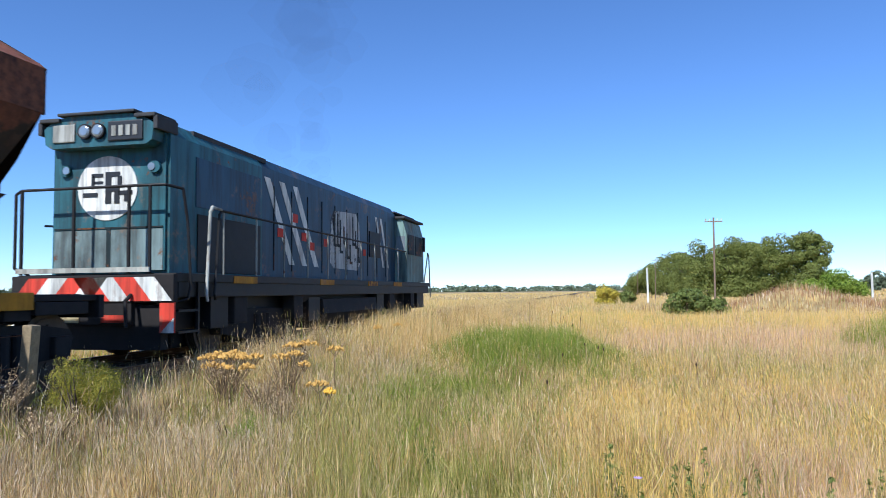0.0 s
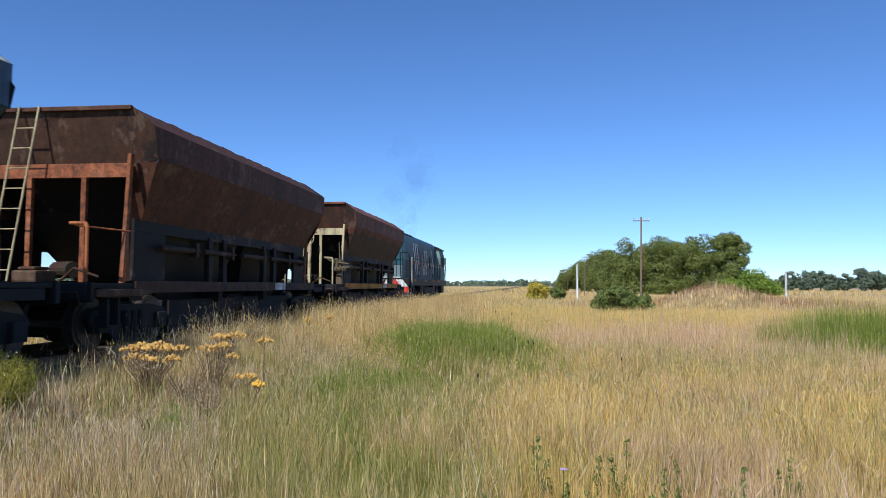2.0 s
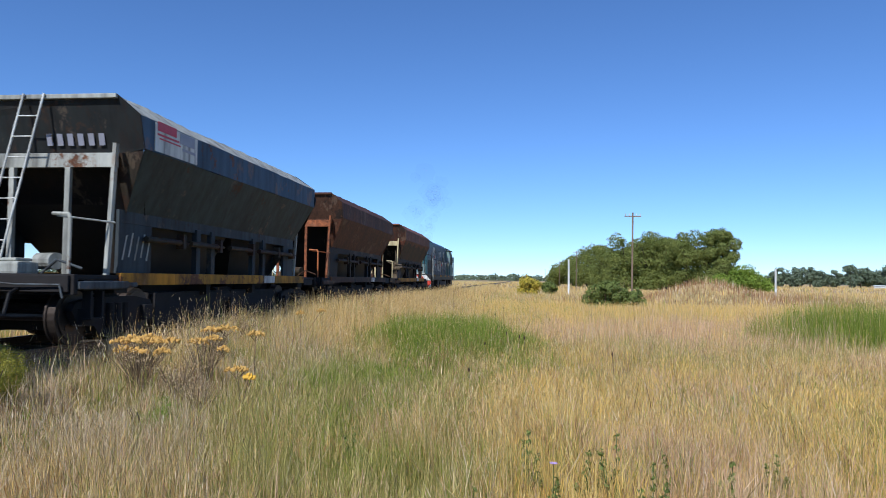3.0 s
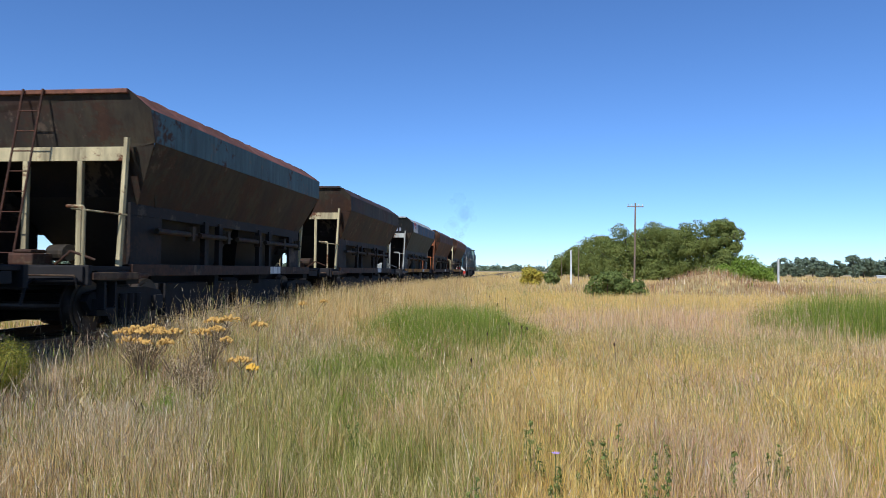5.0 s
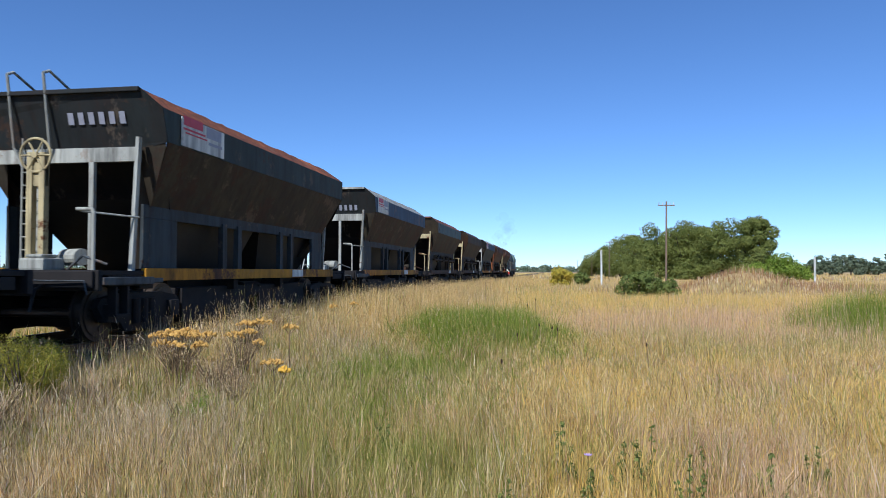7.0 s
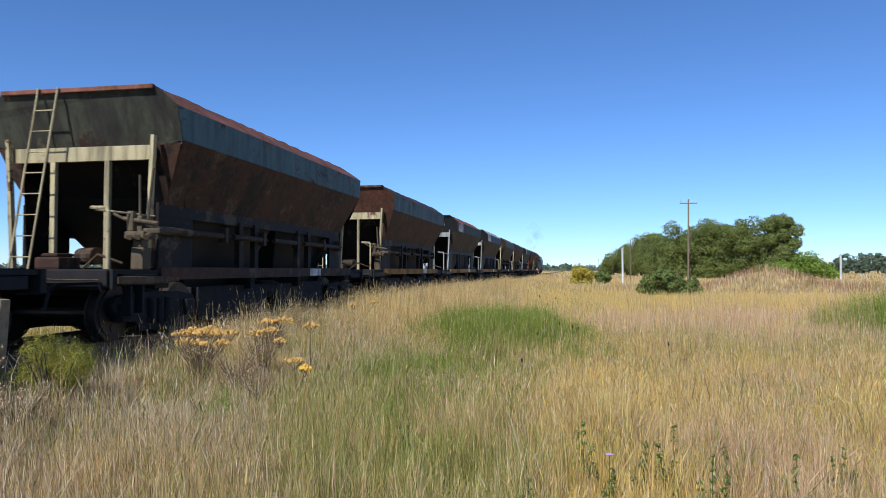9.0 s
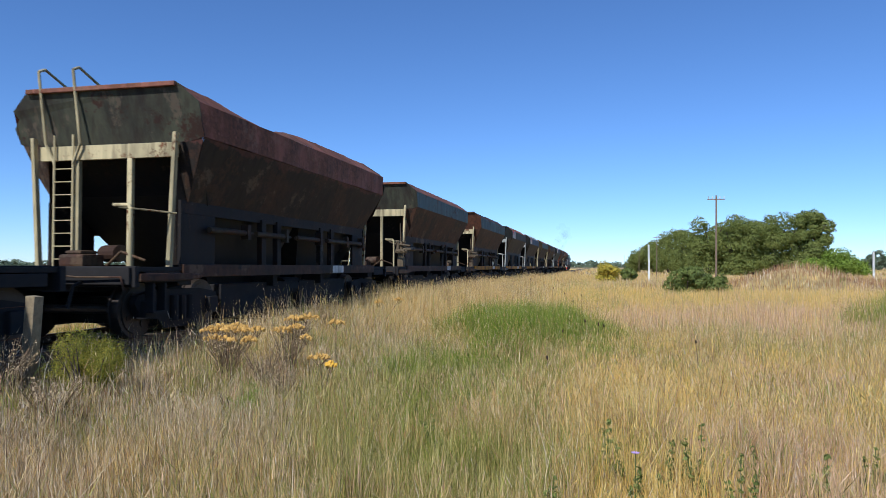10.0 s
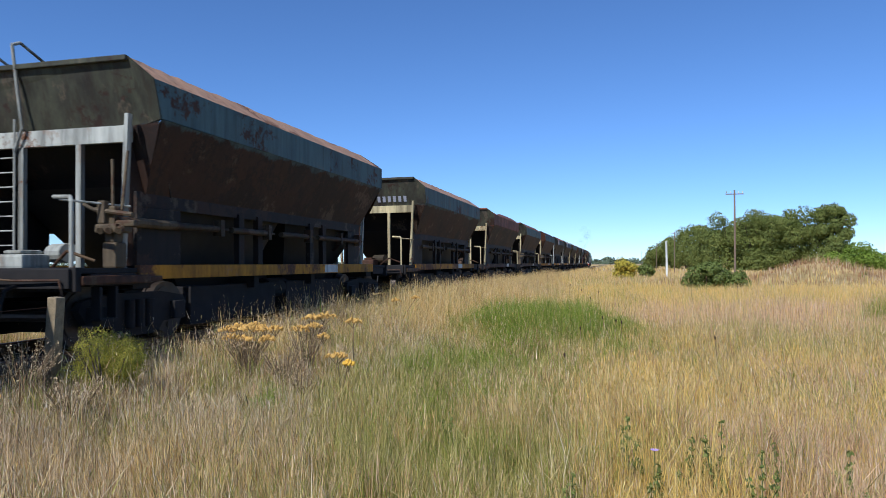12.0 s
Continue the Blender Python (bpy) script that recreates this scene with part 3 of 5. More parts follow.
def hopper_wagon(k, label, slope, band, rim, end, frame_mat, lower, gear, lad, sag=0.0, wheel=False, board=None, figures=0, side=0, stripe=YELLOW, pipes=True, hoops=False, grab=True, geared=True):
    w = thing("hopper_wagon", label, "railway wagon", "hopper wagons of the train")
    mirror = pose(0, 0, 0, 0, 0, 180)
    other = Matrix.Diagonal((-1, 1, 1, 1))
    part("underframe", frozen("underframe", GRIME), None, w)
    for m in (None, other):
        q = m or Matrix()
        part("side_sill", frozen("side_sill", stripe), None, w, at=m)
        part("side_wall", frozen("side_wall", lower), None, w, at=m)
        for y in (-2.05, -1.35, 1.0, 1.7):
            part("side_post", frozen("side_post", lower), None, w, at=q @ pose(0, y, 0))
        part("slope_sheet", frozen("slope_sheet", slope), None, w, at=m)
        part("side_band", band_mesh(band, 0.03 if sag else 0.012, k + 7), None, w, at=m)
        part("coaming", coaming_mesh(rim, sag, k + 3), None, w, at=m)
        if pipes:
            for y in (-4.2, -2.5, -0.6, 1.2, 2.45):
                part("air_cylinder", frozen("air_cylinder", OLIVEBROWN), None, w, at=q @ pose(0, y, 0))
    for m, back in ((None, True), (mirror, False)):
        inset = m if back else mirror @ pose(0, 0.82, 0)
        tip = m if back else mirror @ pose(0, HALF - FRONT, 0)
        part("end_platform", frozen("end_platform", GRIME), None, w, at=m)
        # end slope: near black at the rear, the side slope's colour at the front
        part("end_slope", frozen("end_slope", BLACK_SHEET if back else slope), None, w, at=tip)
        part("end_plate", end_plate_mesh(end, sag > 0, not back), None, w, at=tip)
        if back:
            part("end_rim", boxes((-TOPW - 0.12, TOPW + 0.12, -HALF - lean(Z_TOP) - 0.05, -HALF - lean(Z_TOP) + 0.022, Z_TOP - 0.1, Z_TOP - 0.025), bevel=0.012), end if rim in (ORANGE_RUST, TAN_RIM) else rim, w)
        for side in (1, -1):
            bm = bmesh.new()
            c = [bm.verts.new((side * x, -HALF + y, z)) for x, y, z in ((1.2, 0.0, Z_BEAM - 0.01), (1.34, 0.012, Z_BEAM - 0.01), (WIDE - 0.02, 0.015, Z_LIP), (1.5, 0.13, (Z_LIP + Z_KNEE) / 2 - 0.02), (1.26, 0.3, Z_KNEE), (1.215, 0.12, Z_KNEE - 0.5), (1.2, 0.1, 1.13), (1.12, 0.02, 1.13))]
            for i in range(1, len(c) - 1):
                bm.faces.new((c[0], c[i], c[i + 1]))
            bmesh.ops.solidify(bm, geom=bm.faces[:], thickness=0.012)
            part("corner_sheet", bm, OLIVEBROWN if slope in (OLIVEBROWN, GREENGREY) else slope, w, at=tip)
        part("coupler", COUPLER, None, w, at=(m or Matrix()) @ pose(0, -6.1, 0))
        # end frame: cross beam, outer posts, inner posts
        part("end_beam", boxes((-1.3, 1.3, -HALF - 0.09, -HALF - 0.02, Z_BEAM - 0.24, Z_BEAM), bevel=0.008), frame_mat, w, at=inset)
        for s in (-1, 1):
            bm = bmesh.new()
            sheet(bm, [(s * 1.365, -HALF - 0.12, Z_BEAM + 0.14), (s * 1.305, -HALF - 0.12, Z_BEAM + 0.14), (s * 1.19, -HALF - 0.1, 1.1), (s * 1.255, -HALF - 0.1, 1.1)], -0.09 * s)
            part("corner_post", bm, frame_mat, w, at=inset)
        for x in (-0.55, 0.45):
            part("inner_post", boxes((x - 0.045, x + 0.045, -HALF - 0.1, -HALF - 0.02, 1.1, Z_BEAM - 0.24), bevel=0.006), frame_mat, w, at=inset)
        part("brake_cylinder", rod(bmesh.new(), (-0.1, -HALF + 0.05, 1.32), (0.35, -HALF - 0.15, 1.32), 0.14, 14), PALEGREY if frame_mat is PALEGREY else OLIVEBROWN, w, at=m)
    part("discharge_hopper", frozen("discharge_hopper", BLACK_STEEL), None, w)
    for y in (-1.75, 1.75):
        part("door_chute", frozen("door_chute", GRIME), None, w, at=pose(0, y, 0))
    part("air_tank", frozen("air_tank", GRIME), None, w)
    for y in (-4.7, 4.7):
        bogie(w, y, (-0.9, 0.9), WAGON_R, SIDE_FRAME, WHEELSET)
    ladder(w, *lad, hoops)
    if grab:
        part("grab_rail", rods(0.028, [(1.18, -6.05, 1.0), (1.18, -6.05, 1.95), (1.14, -6.03, 2.02), (0.86, -6.0, 2.03)], n=8), frame_mat, w)
        part("grab_rail", rods(0.016, [(0.9, -5.95, 2.0), (1.33, -HALF - 0.12, 1.96)], n=6), frame_mat, w)
    part("end_sill", boxes((-1.3, 1.3, -6.235, -6.182, 0.84, 1.09), bevel=0.01), GRIME, w)
    for s in (-1, 1):
        part("side_step_beam", boxes((s * 1.05, s * 1.4, -6.1, -4.75, 0.88, 1.0), (s * 1.1, s * 1.38, -4.75, -4.45, 0.9, 0.98), bevel=0.02), gear, w, "worn step beam at the platform side")
    part("brake_lever", rods(0.022, [(0.2, -5.3, 1.12), (0.55, -5.42, 1.34), (0.9, -5.3, 1.2)]), gear, w)
    part("hose", rods(0.025, [(0.5, -6.2, 0.9), (0.52, -6.42, 0.82), (0.5, -6.5, 0.5)]), BLACK_STEEL, w)
    part("uncoupling_rod", rods(0.014, [(-0.1, -6.35, 1.0), (0.5, -6.3, 0.95), (1.2, -6.28, 0.95), (1.25, -6.28, 0.75)]), gear, w)
    part("brake_cover", boxes((-0.32, 0.12, -5.75, -5.25, 1.1, 1.3), (-0.25, 0.05, -5.7, -5.3, 1.3, 1.36), bevel=0.04), PALEGREY if frame_mat is PALEGREY else gear, w)
    part("step", boxes((1.22, 1.36, -5.75, -5.7, 0.42, 0.85), (1.22, 1.36, -5.45, -5.4, 0.42, 0.85), (1.2, 1.38, -5.76, -5.39, 0.40, 0.43)), GRIME, w)
    if wheel:
        handwheel(w, -0.25 if hoops else 0.05, 2.95 if hoops else 2.75, CREAM)
    if geared:
        valve_gear(w, GREASY)
    if board:
        sign(w, board)
    if figures:
        bars(w, 0.05, 3.5 if k == 7 else 3.25, figures, PALEGREY)
    if k == 3:
        bm = bmesh.new()
        for i in range(5):
            y, z = -4.8 + 0.19 * i, 1.36 + 0.05 * (i % 2)
            sheet(bm, [(1.276, y, z), (1.276, y + 0.04, z), (1.276, y + 0.16, z + 0.42), (1.276, y + 0.12, z + 0.42)], 0.004)
        part("scribble", bm, PALEGREY, w, "pale scrawled paint strokes")
    if side:
        side_bars(w, 2.3, 2.85, side, PALEGREY)
        part("plate", boxes((1.362, 1.372, 1.6, 2.35, 0.95, 1.13)), WHITE, w, "small white data plate")
    return w


LEAN = lambda x, mat, dx=0.36: (x, mat, True, 4.06, dx)
FLAT = lambda x, mat: (x, mat, False, 3.3, 0.0)
WAGONS = [
    hopper_wagon(1, "rust-brown hopper wagon with a brown leaning rim and brake handwheel", BROWN_SLOPE, UPPER_BROWN, MAROON, END_BROWN, CREAM, LOWER_DARK, DUSTY, FLAT(-1.2, CREAM), wheel=True, side=3),
    hopper_wagon(2, "dark rusted hopper wagon with a rust-orange end beam", RUSTED, RUSTED, RUSTED, UMBER, ORANGE_RUST, LOWER_DARK, DUSTY, LEAN(-0.95, CREAM), geared=False, side=3, stripe=UMBER),
    hopper_wagon(3, "slate-blue hopper wagon with a pale rim, white ladder and sign board", GREENGREY, SLATE, PALEGREY, END_DARK, PALEGREY, LOWER_SLATE, GEAR_GREY, LEAN(-0.8, WHITE, 0.6), geared=False, board=-4.7, figures=6, side=5, sag=0.03),
    hopper_wagon(4, "faded olive-brown hopper wagon with a cream end frame", OLIVEBROWN, OLIVEBROWN, UMBER, OLIVEBROWN, CREAM, LOWER_DARK, DUSTY, FLAT(-1.2, CREAM), geared=False, stripe=UMBER),
    hopper_wagon(5, "weathered teal and rust hopper wagon with a leaning rusty ladder", OLIVEBROWN, TEAL, MAROON, OLIVEBROWN, CREAM, LOWER_DARK, DUSTY, LEAN(-0.8, RUSTED), geared=False, stripe=UMBER, side=3),
    hopper_wagon(6, "slate-blue hopper wagon with pale rim, white ladder and long sign", OLIVEBROWN, SLATE, PALEGREY, END_DARK, PALEGREY, LOWER_SLATE, GEAR_GREY, LEAN(-0.8, WHITE, 0.6), geared=False, board=-4.7, figures=6, side=6, pipes=False),
    hopper_wagon(7, "green-grey hopper wagon with an orange rim and hooped ladder", OLIVEBROWN, GREENGREY, ORANGE_RUST, END_DARK, PALEGREY, LOWER_SLATE, GEAR_GREY, FLAT(-0.78, PALEGREY), geared=False, board=-4.6, figures=6, side=5, pipes=False, wheel=True, hoops=True),
    hopper_wagon(8, "dark green hopper wagon streaked with rust", UMBER, TEAL, UMBER, RUSTED, CREAM, LOWER_DARK, DUSTY, FLAT(-1.2, CREAM), side=4, sag=0.02),
    hopper_wagon(9, "dirty teal hopper wagon with a pink-rust rim and cream beam", UMBER, TEAL, MAROON, END_OLIVE, CREAM, LOWER_DARK, DUSTY, LEAN(-1.0, CREAM), side=4, stripe=UMBER),
    hopper_wagon(10, "maroon-rimmed brown hopper wagon with a sagging top edge", MAROON_SLOPE, MAROON, MAROON, END_OLIVE, CREAM, LOWER_DARK, DUSTY, FLAT(-0.95, CREAM), geared=False, sag=0.22, hoops=True, stripe=UMBER, side=3),
    hopper_wagon(11, "teal-banded brown hopper wagon with tan rim and hooped ladder", TEAL_SLOPE, TEAL, TAN_RIM, END_OLIVE, CREAM, LOWER_DARK, DUSTY, FLAT(-0.95, RUSTED), geared=False, figures=6, hoops=True, side=5),
    hopper_wagon(12, "brown hopper wagon with pale blue band and white end beam", TEAL_SLOPE, TEAL, TAN_RIM, END_OLIVE, PALEGREY, LOWER_DARK, DUSTY, FLAT(-0.98, PALEGREY), hoops=True, side=4),
    hopper_wagon(13, "dark rusted hopper wagon at the tail of the train", UMBER, UMBER, MAROON, UMBER, CREAM, LOWER_DARK, DUSTY, FLAT(-1.2, CREAM)),
]


# ---- locomotive: its rear beam stands at y = 0, its cab end at y = 17.2 ----
def hood_mesh(y0, y1, hw, top, ch, mat):
    bm = bmesh.new()
    extrude_y(bm, [(-hw, 1.45), (-hw, top - ch), (-hw + ch * 0.5, top - ch * 0.28), (-hw + ch * 1.3, top), (hw - ch * 1.3, top), (hw - ch * 0.5, top - ch * 0.28), (hw, top - ch), (hw, 1.45)], y0, y1)
    es = [e for e in bm.edges if abs(e.verts[0].co.y - e.verts[1].co.y) < 1e-4]
    bmesh.ops.bevel(bm, geom=es, offset=0.05, segments=2, affect="EDGES")
    return mesh_of("hood", bm, mat)


def chevrons(parent, hw, z0, z1, y):
    """Red and white slanting blocks along the buffer beam."""
    n = 4
    w = 2 * hw / n
    for i in range(n):
        for s in (0, 1):
            x0 = -hw + w * i + w / 2 * s
            d = 0.3 if i < n / 2 else -0.3
            pts = [(x0, z0), (x0 + w / 2, z0), (x0 + w / 2 + d, z1), (x0 + d, z1)]
            pts = [(max(-hw, min(hw, a)), b) for a, b in pts]
            if abs(pts[0][0] - pts[1][0]) + abs(pts[2][0] - pts[3][0]) < 0.02:
                continue
            bm = bmesh.new()
            q = [p for j, p in enumerate(pts) if p != pts[j - 1]]
            sheet(bm, [(a, y, b) for a, b in q], -0.006)
            part("chevron", bm, RED if s == 0 else WHITE, parent)


def locomotive():
    L = thing("locomotive", "teal and blue diesel locomotive with red-white chevron beam and sooty roof", "locomotive")
    part("frame", boxes((-1.4, 1.4, 0.1, 17.2, 1.30, 1.44), (-0.95, 0.95, 0.3, 17.0, 0.5, 1.3), (1.0, 1.3, 1.3, 1.9, 0.5, 1.2), (1.0, 1.28, 5.6, 6.3, 0.45, 1.2), (1.0, 1.28, 10.8, 11.5, 0.5, 1.2), (1.0, 1.3, 15.6, 16.6, 0.5, 1.2), (-1.38, -1.3, 0.2, 17.1, 1.05, 1.3), (1.3, 1.38, 0.2, 17.1, 1.05, 1.3), bevel=0.012), BLACK_STEEL, L)
    beam = part("buffer_beam", boxes((-1.42, 1.42, 0.0, 0.12, 0.98, 1.42), (-0.7, 0.7, 0.02, 0.14, 0.62, 0.98), (-1.15, 1.15, 0.1, 0.3, 0.22, 0.95), bevel=0.015), GRIME, L, "black beam with red and white chevrons")
    chevrons(beam, 1.4, 1.0, 1.38, -0.003)
    for s in (-1, 1):
        st = part("step_stringer", boxes((s * 1.42, s * 1.18, 0.02, 0.06, 0.5, 0.98)), RED, beam, "red step plate with white corner")
        part("chevron", sheet(bmesh.new(), [(s * 1.42, 0.016, 0.5), (s * 1.2, 0.016, 0.5), (s * 1.42, 0.016, 0.74)], 0.004), WHITE, beam)
        part("steps", boxes((s * 1.42, s * 1.1, 0.15, 0.75, 0.48, 0.52), (s * 1.42, s * 1.1, 0.15, 0.75, 0.82, 0.86), (s * 1.42, s * 1.38, 0.7, 0.75, 0.45, 1.3)), BLACK_STEEL, L)
        part("lower_chevron_bar", boxes((s * 0.2, s * 0.62, 0.0, 0.015, 0.66, 0.78)), CREAM if s < 0 else RED, beam)
    for y in (0.0, 17.2):
        part("coupler", COUPLER, None, L, at=pose(0, y, 0, 0, 0, 0 if y == 0 else 180) @ pose(0, -0.05, 0))
    for m in ((-0.9, 0.98), (0.72, 0.98), (-1.15, 0.98)):
        part("brake_hose", rods(0.03, [(m[0], -0.02, 1.1), (m[0], -0.16, 1.0), (m[0] + 0.05, -0.2, 0.6)]), BLACK_STEEL, L)
    # hoods
    rear = part("rear_hood", hood_mesh(0.4, 3.75, 1.06, 4.08, 0.34, LOCO_TEAL), None, L, "teal radiator hood")
    part("main_hood", hood_mesh(3.75, 13.9, 0.98, 4.1, 0.30, LOCO_BLUE), None, L, "sun-faded blue engine hood")
    # radiator intake on the side, and door seams
    for s in (-1, 1):
        lou = part("side_panel", boxes((s * 1.06, s * 1.075, 1.2, 3.6, 2.62, 3.5), bevel=0.006), LOCO_BLUE, rear, "dull blue hood panel")
        part("panel_frame", boxes((s * 1.075, s * 1.09, 1.2, 3.6, 2.60, 2.64), (s * 1.075, s * 1.09, 2.36, 2.4, 2.64, 3.5)), LOCO_DARK, lou)
        part("lower_grille", boxes((s * 1.06, s * 1.08, 1.25, 3.6, 1.48, 2.5), bevel=0.006), BLACK_STEEL, rear, "black opening")
    BACK = pose(0, -0.65, 0)
    # rear face: lamps over a shaded brow, number boxes, disc emblem
    brow = bmesh.new()
    extrude_y(brow, [(-0.95, 3.6), (-0.84, 3.53), (0.84, 3.53), (0.95, 3.6), (0.98, 3.86), (0.8, 4.0), (0.5, 4.06), (-0.5, 4.06), (-0.8, 4.0), (-0.98, 3.86)], 0.76, 1.1)
    brow = part("headlight_housing", brow, LOCO_TEAL, rear, "teal lamp housing with roof brow", at=BACK)
    part("brow_roof", boxes((-0.72, 0.72, 0.68, 1.3, 4.05, 4.1), (-1.08, -0.7, 0.7, 1.3, 3.96, 4.03), (0.7, 1.08, 0.7, 1.3, 3.96, 4.03), (-1.12, -1.04, 0.72, 1.3, 3.76, 3.98), (1.04, 1.12, 0.72, 1.3, 3.76, 3.98), bevel=0.02), ROOF_SOOT, brow)
    part("number_box", boxes((0.2, 0.84, 0.73, 0.77, 3.6, 3.93), bevel=0.02), INK, brow, "black number board with pale bars")
    for i in range(4):
        part("figure_bar", boxes((0.28 + 0.13 * i, 0.36 + 0.13 * i, 0.72, 0.73, 3.68, 3.85)), PALEGREY, brow)
    part("number_box", boxes((-0.84, -0.42, 0.73, 0.77, 3.62, 3.92), bevel=0.02), PALEGREY, brow, "pale blank lamp glass")
    for x in (-0.22, 0.03):
        lamp = part("headlight", rod(bmesh.new(), (x, 0.77, 3.78), (x, 0.70, 3.78), 0.125, 20), BLACK_STEEL, brow, "round headlight")
        part("lens", rod(bmesh.new(), (x, 0.70, 3.78), (x, 0.685, 3.78), 0.10, 20, 0.07), LAMP_GLASS, lamp)
    for x in (-0.78, 0.84):
        lamp = part("marker_lamp", rod(bmesh.new(), (x, 1.06, 3.2), (x, 0.99, 3.2), 0.1, 16), LOCO_TEAL, rear, "small round marker lamp", at=BACK)
        part("lens", rod(bmesh.new(), (x, 0.99, 3.2), (x, 0.975, 3.2), 0.065, 14), LAMP_GLASS, lamp)
    disc = part("emblem_disc", rod(bmesh.new(), (-0.02, 1.05, 2.78), (-0.02, 1.035, 2.78), 0.54, 40), WHITE, rear, "white disc with black bar emblem", at=BACK @ pose(0, 0, 0.1))
    E = lambda *b: part("emblem_stroke", boxes(*[(a - 0.02, c - 0.02, 1.024, 1.034, d, e) for a, c, d, e in b]), INK, disc)
    E((-0.03, 0.08, 2.52, 3.05)), E((0.08, 0.24, 2.97, 3.05), (0.08, 0.24, 2.72, 2.79), (0.2, 0.28, 2.78, 2.98))
    E((0.14, 0.24, 2.52, 2.72)), E((-0.3, -0.08, 2.97, 3.03), (-0.3, -0.24, 2.78, 3.0), (-0.26, -0.08, 2.86, 2.9))
    E((-0.46, -0.18, 2.64, 2.71)), E((0.22, 0.48, 2.66, 2.73), (0.33, 0.42, 2.55, 2.67))
    part("rear_door", boxes((-0.02, 0.06, 1.03, 1.05, 1.55, 2.2), (-0.98, 0.98, 1.03, 1.05, 2.2, 2.225)), LOCO_DARK, rear, "door seam and moulding", at=BACK)
    part("lower_end_panel", boxes((-0.98, 0.98, 1.036, 1.05, 1.5, 2.18)), painted("dusty_teal", hexc(120, 138, 136), 0.12, 0.7), rear, "dusty grey-teal panel", at=BACK)
    # roof equipment
    for y in (1.9, 2.9, 3.7):
        part("roof_fan", rod(bmesh.new(), (0, y, 4.0), (0, y, 4.1), 0.46, 24), ROOF_SOOT, L)
    part("roof_soot_plate", boxes((-0.6, 0.6, 1.2, 4.1, 4.015, 4.03), (0.55, 0.95, 1.3, 4.1, 3.9, 3.99), (0.4, 0.8, 4.25, 7.0, 3.90, 3.96)), ROOF_SOOT, L)
    part("exhaust_stack", boxes((-0.25, 0.25, 8.3, 9.2, 3.9, 4.05), (-0.45, 0.45, 6.6, 7.6, 3.9, 4.0), (-0.5, 0.5, 10.2, 12.6, 3.9, 3.97), bevel=0.02), ROOF_SOOT, L, "sooty exhaust box")
    for y in (5.0, 11.8):
        part("roof_hatch", boxes((-0.5, 0.5, y, y + 0.9, 3.91, 3.98), bevel=0.02), ROOF_SOOT, L)
    # painted stripes, worn flyers and doors on the hood side
    for s in (-1, 1):
        X = s * 0.983
        for i in range(3):
            bm = bmesh.new()
            y = 3.95 + 0.72 * i
            sheet(bm, [(X, y, 3.6), (X, y + 0.28, 3.6), (X, y + 1.55, 1.75), (X, y + 1.27, 1.75)], 0.004 * s)
            part("stripe", bm, WHITE, L, "white diagonal stripe")
        for i in range(2):
            bm = bmesh.new()
            y = 11.6 + 0.5 * i
            sheet(bm, [(X, y, 3.5), (X, y + 0.2, 3.5), (X, y + 1.0, 1.9), (X, y + 0.8, 1.9)], 0.004 * s)
            part("stripe", bm, WHITE, L)
        rnd = random.Random(5)
        blk = bmesh.new()
        sheet(blk, [(X, 7.75, 1.9), (X, 8.0, 1.76), (X, 9.9, 1.74), (X, 10.15, 1.95), (X, 10.1, 3.1), (X, 9.8, 3.4), (X, 8.9, 3.36), (X, 8.0, 3.3), (X, 7.8, 3.05)], 0.006 * s)
        blk = part("painted_block", blk, painted("worn_white", hexc(196, 198, 192), 0.16, 0.45, hexc(60, 70, 78)), L, "worn white painted block with dark strokes")
        for i in range(9):
            y = 7.95 + 0.25 * i + 0.05 * rnd.random()
            z0 = 1.9 + rnd.random() * 0.6
            part("dark_stroke", boxes((X + s * 0.007, X + s * 0.01, y, y + 0.09, z0, z0 + 0.45 + 0.5 * rnd.random()), (X + s * 0.007, X + s * 0.01, y, y + 0.24, z0, z0 + 0.08)), LOCO_DARK, blk)
        for y, z in ((5.4, 2.75), (5.9, 2.35), (6.4, 2.15), (7.3, 2.3), (4.6, 2.35), (10.4, 2.2)):
            part("painted_patch", boxes((X, X + s * 0.005, y, y + 0.28, z, z + 0.2)), RED, L, "small red paint mark")
        for y in np.arange(4.4, 13.6, 0.92):
            part("hood_door", boxes((X - s * 0.01, X + s * 0.012, y, y + 0.035, 1.6, 3.45)), LOCO_DARK, L)
        part("louvre_panel", boxes((X, X + s * 0.03, 11.0, 12.1, 2.2, 3.0), bevel=0.008), BLACK_STEEL, L, "dark louvred panel")
    # cab
    cab = bmesh.new()
    extrude_y(cab, [(-1.38, 1.45), (-1.38, 3.1), (-1.24, 3.62), (-0.7, 3.86), (0.7, 3.86), (1.24, 3.62), (1.38, 3.1), (1.38, 1.45)], 13.9, 16.3)
    cab = part("cab", cab, painted("cab_grey_green", hexc(116, 140, 132), 0.1, 0.4), L, "pale grey-green driver's cab")
    part("cab_roof", boxes((-1.0, 1.0, 13.8, 16.5, 3.86, 3.92), (-1.34, -0.9, 13.8, 16.5, 3.66, 3.74), (0.9, 1.34, 13.8, 16.5, 3.66, 3.74), bevel=0.02), ROOF_SOOT, cab)
    for s in (-1, 1):
        for y0, y1 in ((14.15, 14.85), (15.1, 15.9)):
            wn = part("cab_window", boxes((s * 1.375, s * 1.40, y0 - 0.06, y1 + 0.06, 2.42, 3.12), bevel=0.006), LOCO_DARK, cab)
            part("pane", boxes((s * 1.395, s * 1.408, y0, y1, 2.48, 3.06)), DARK_GLASS, wn)
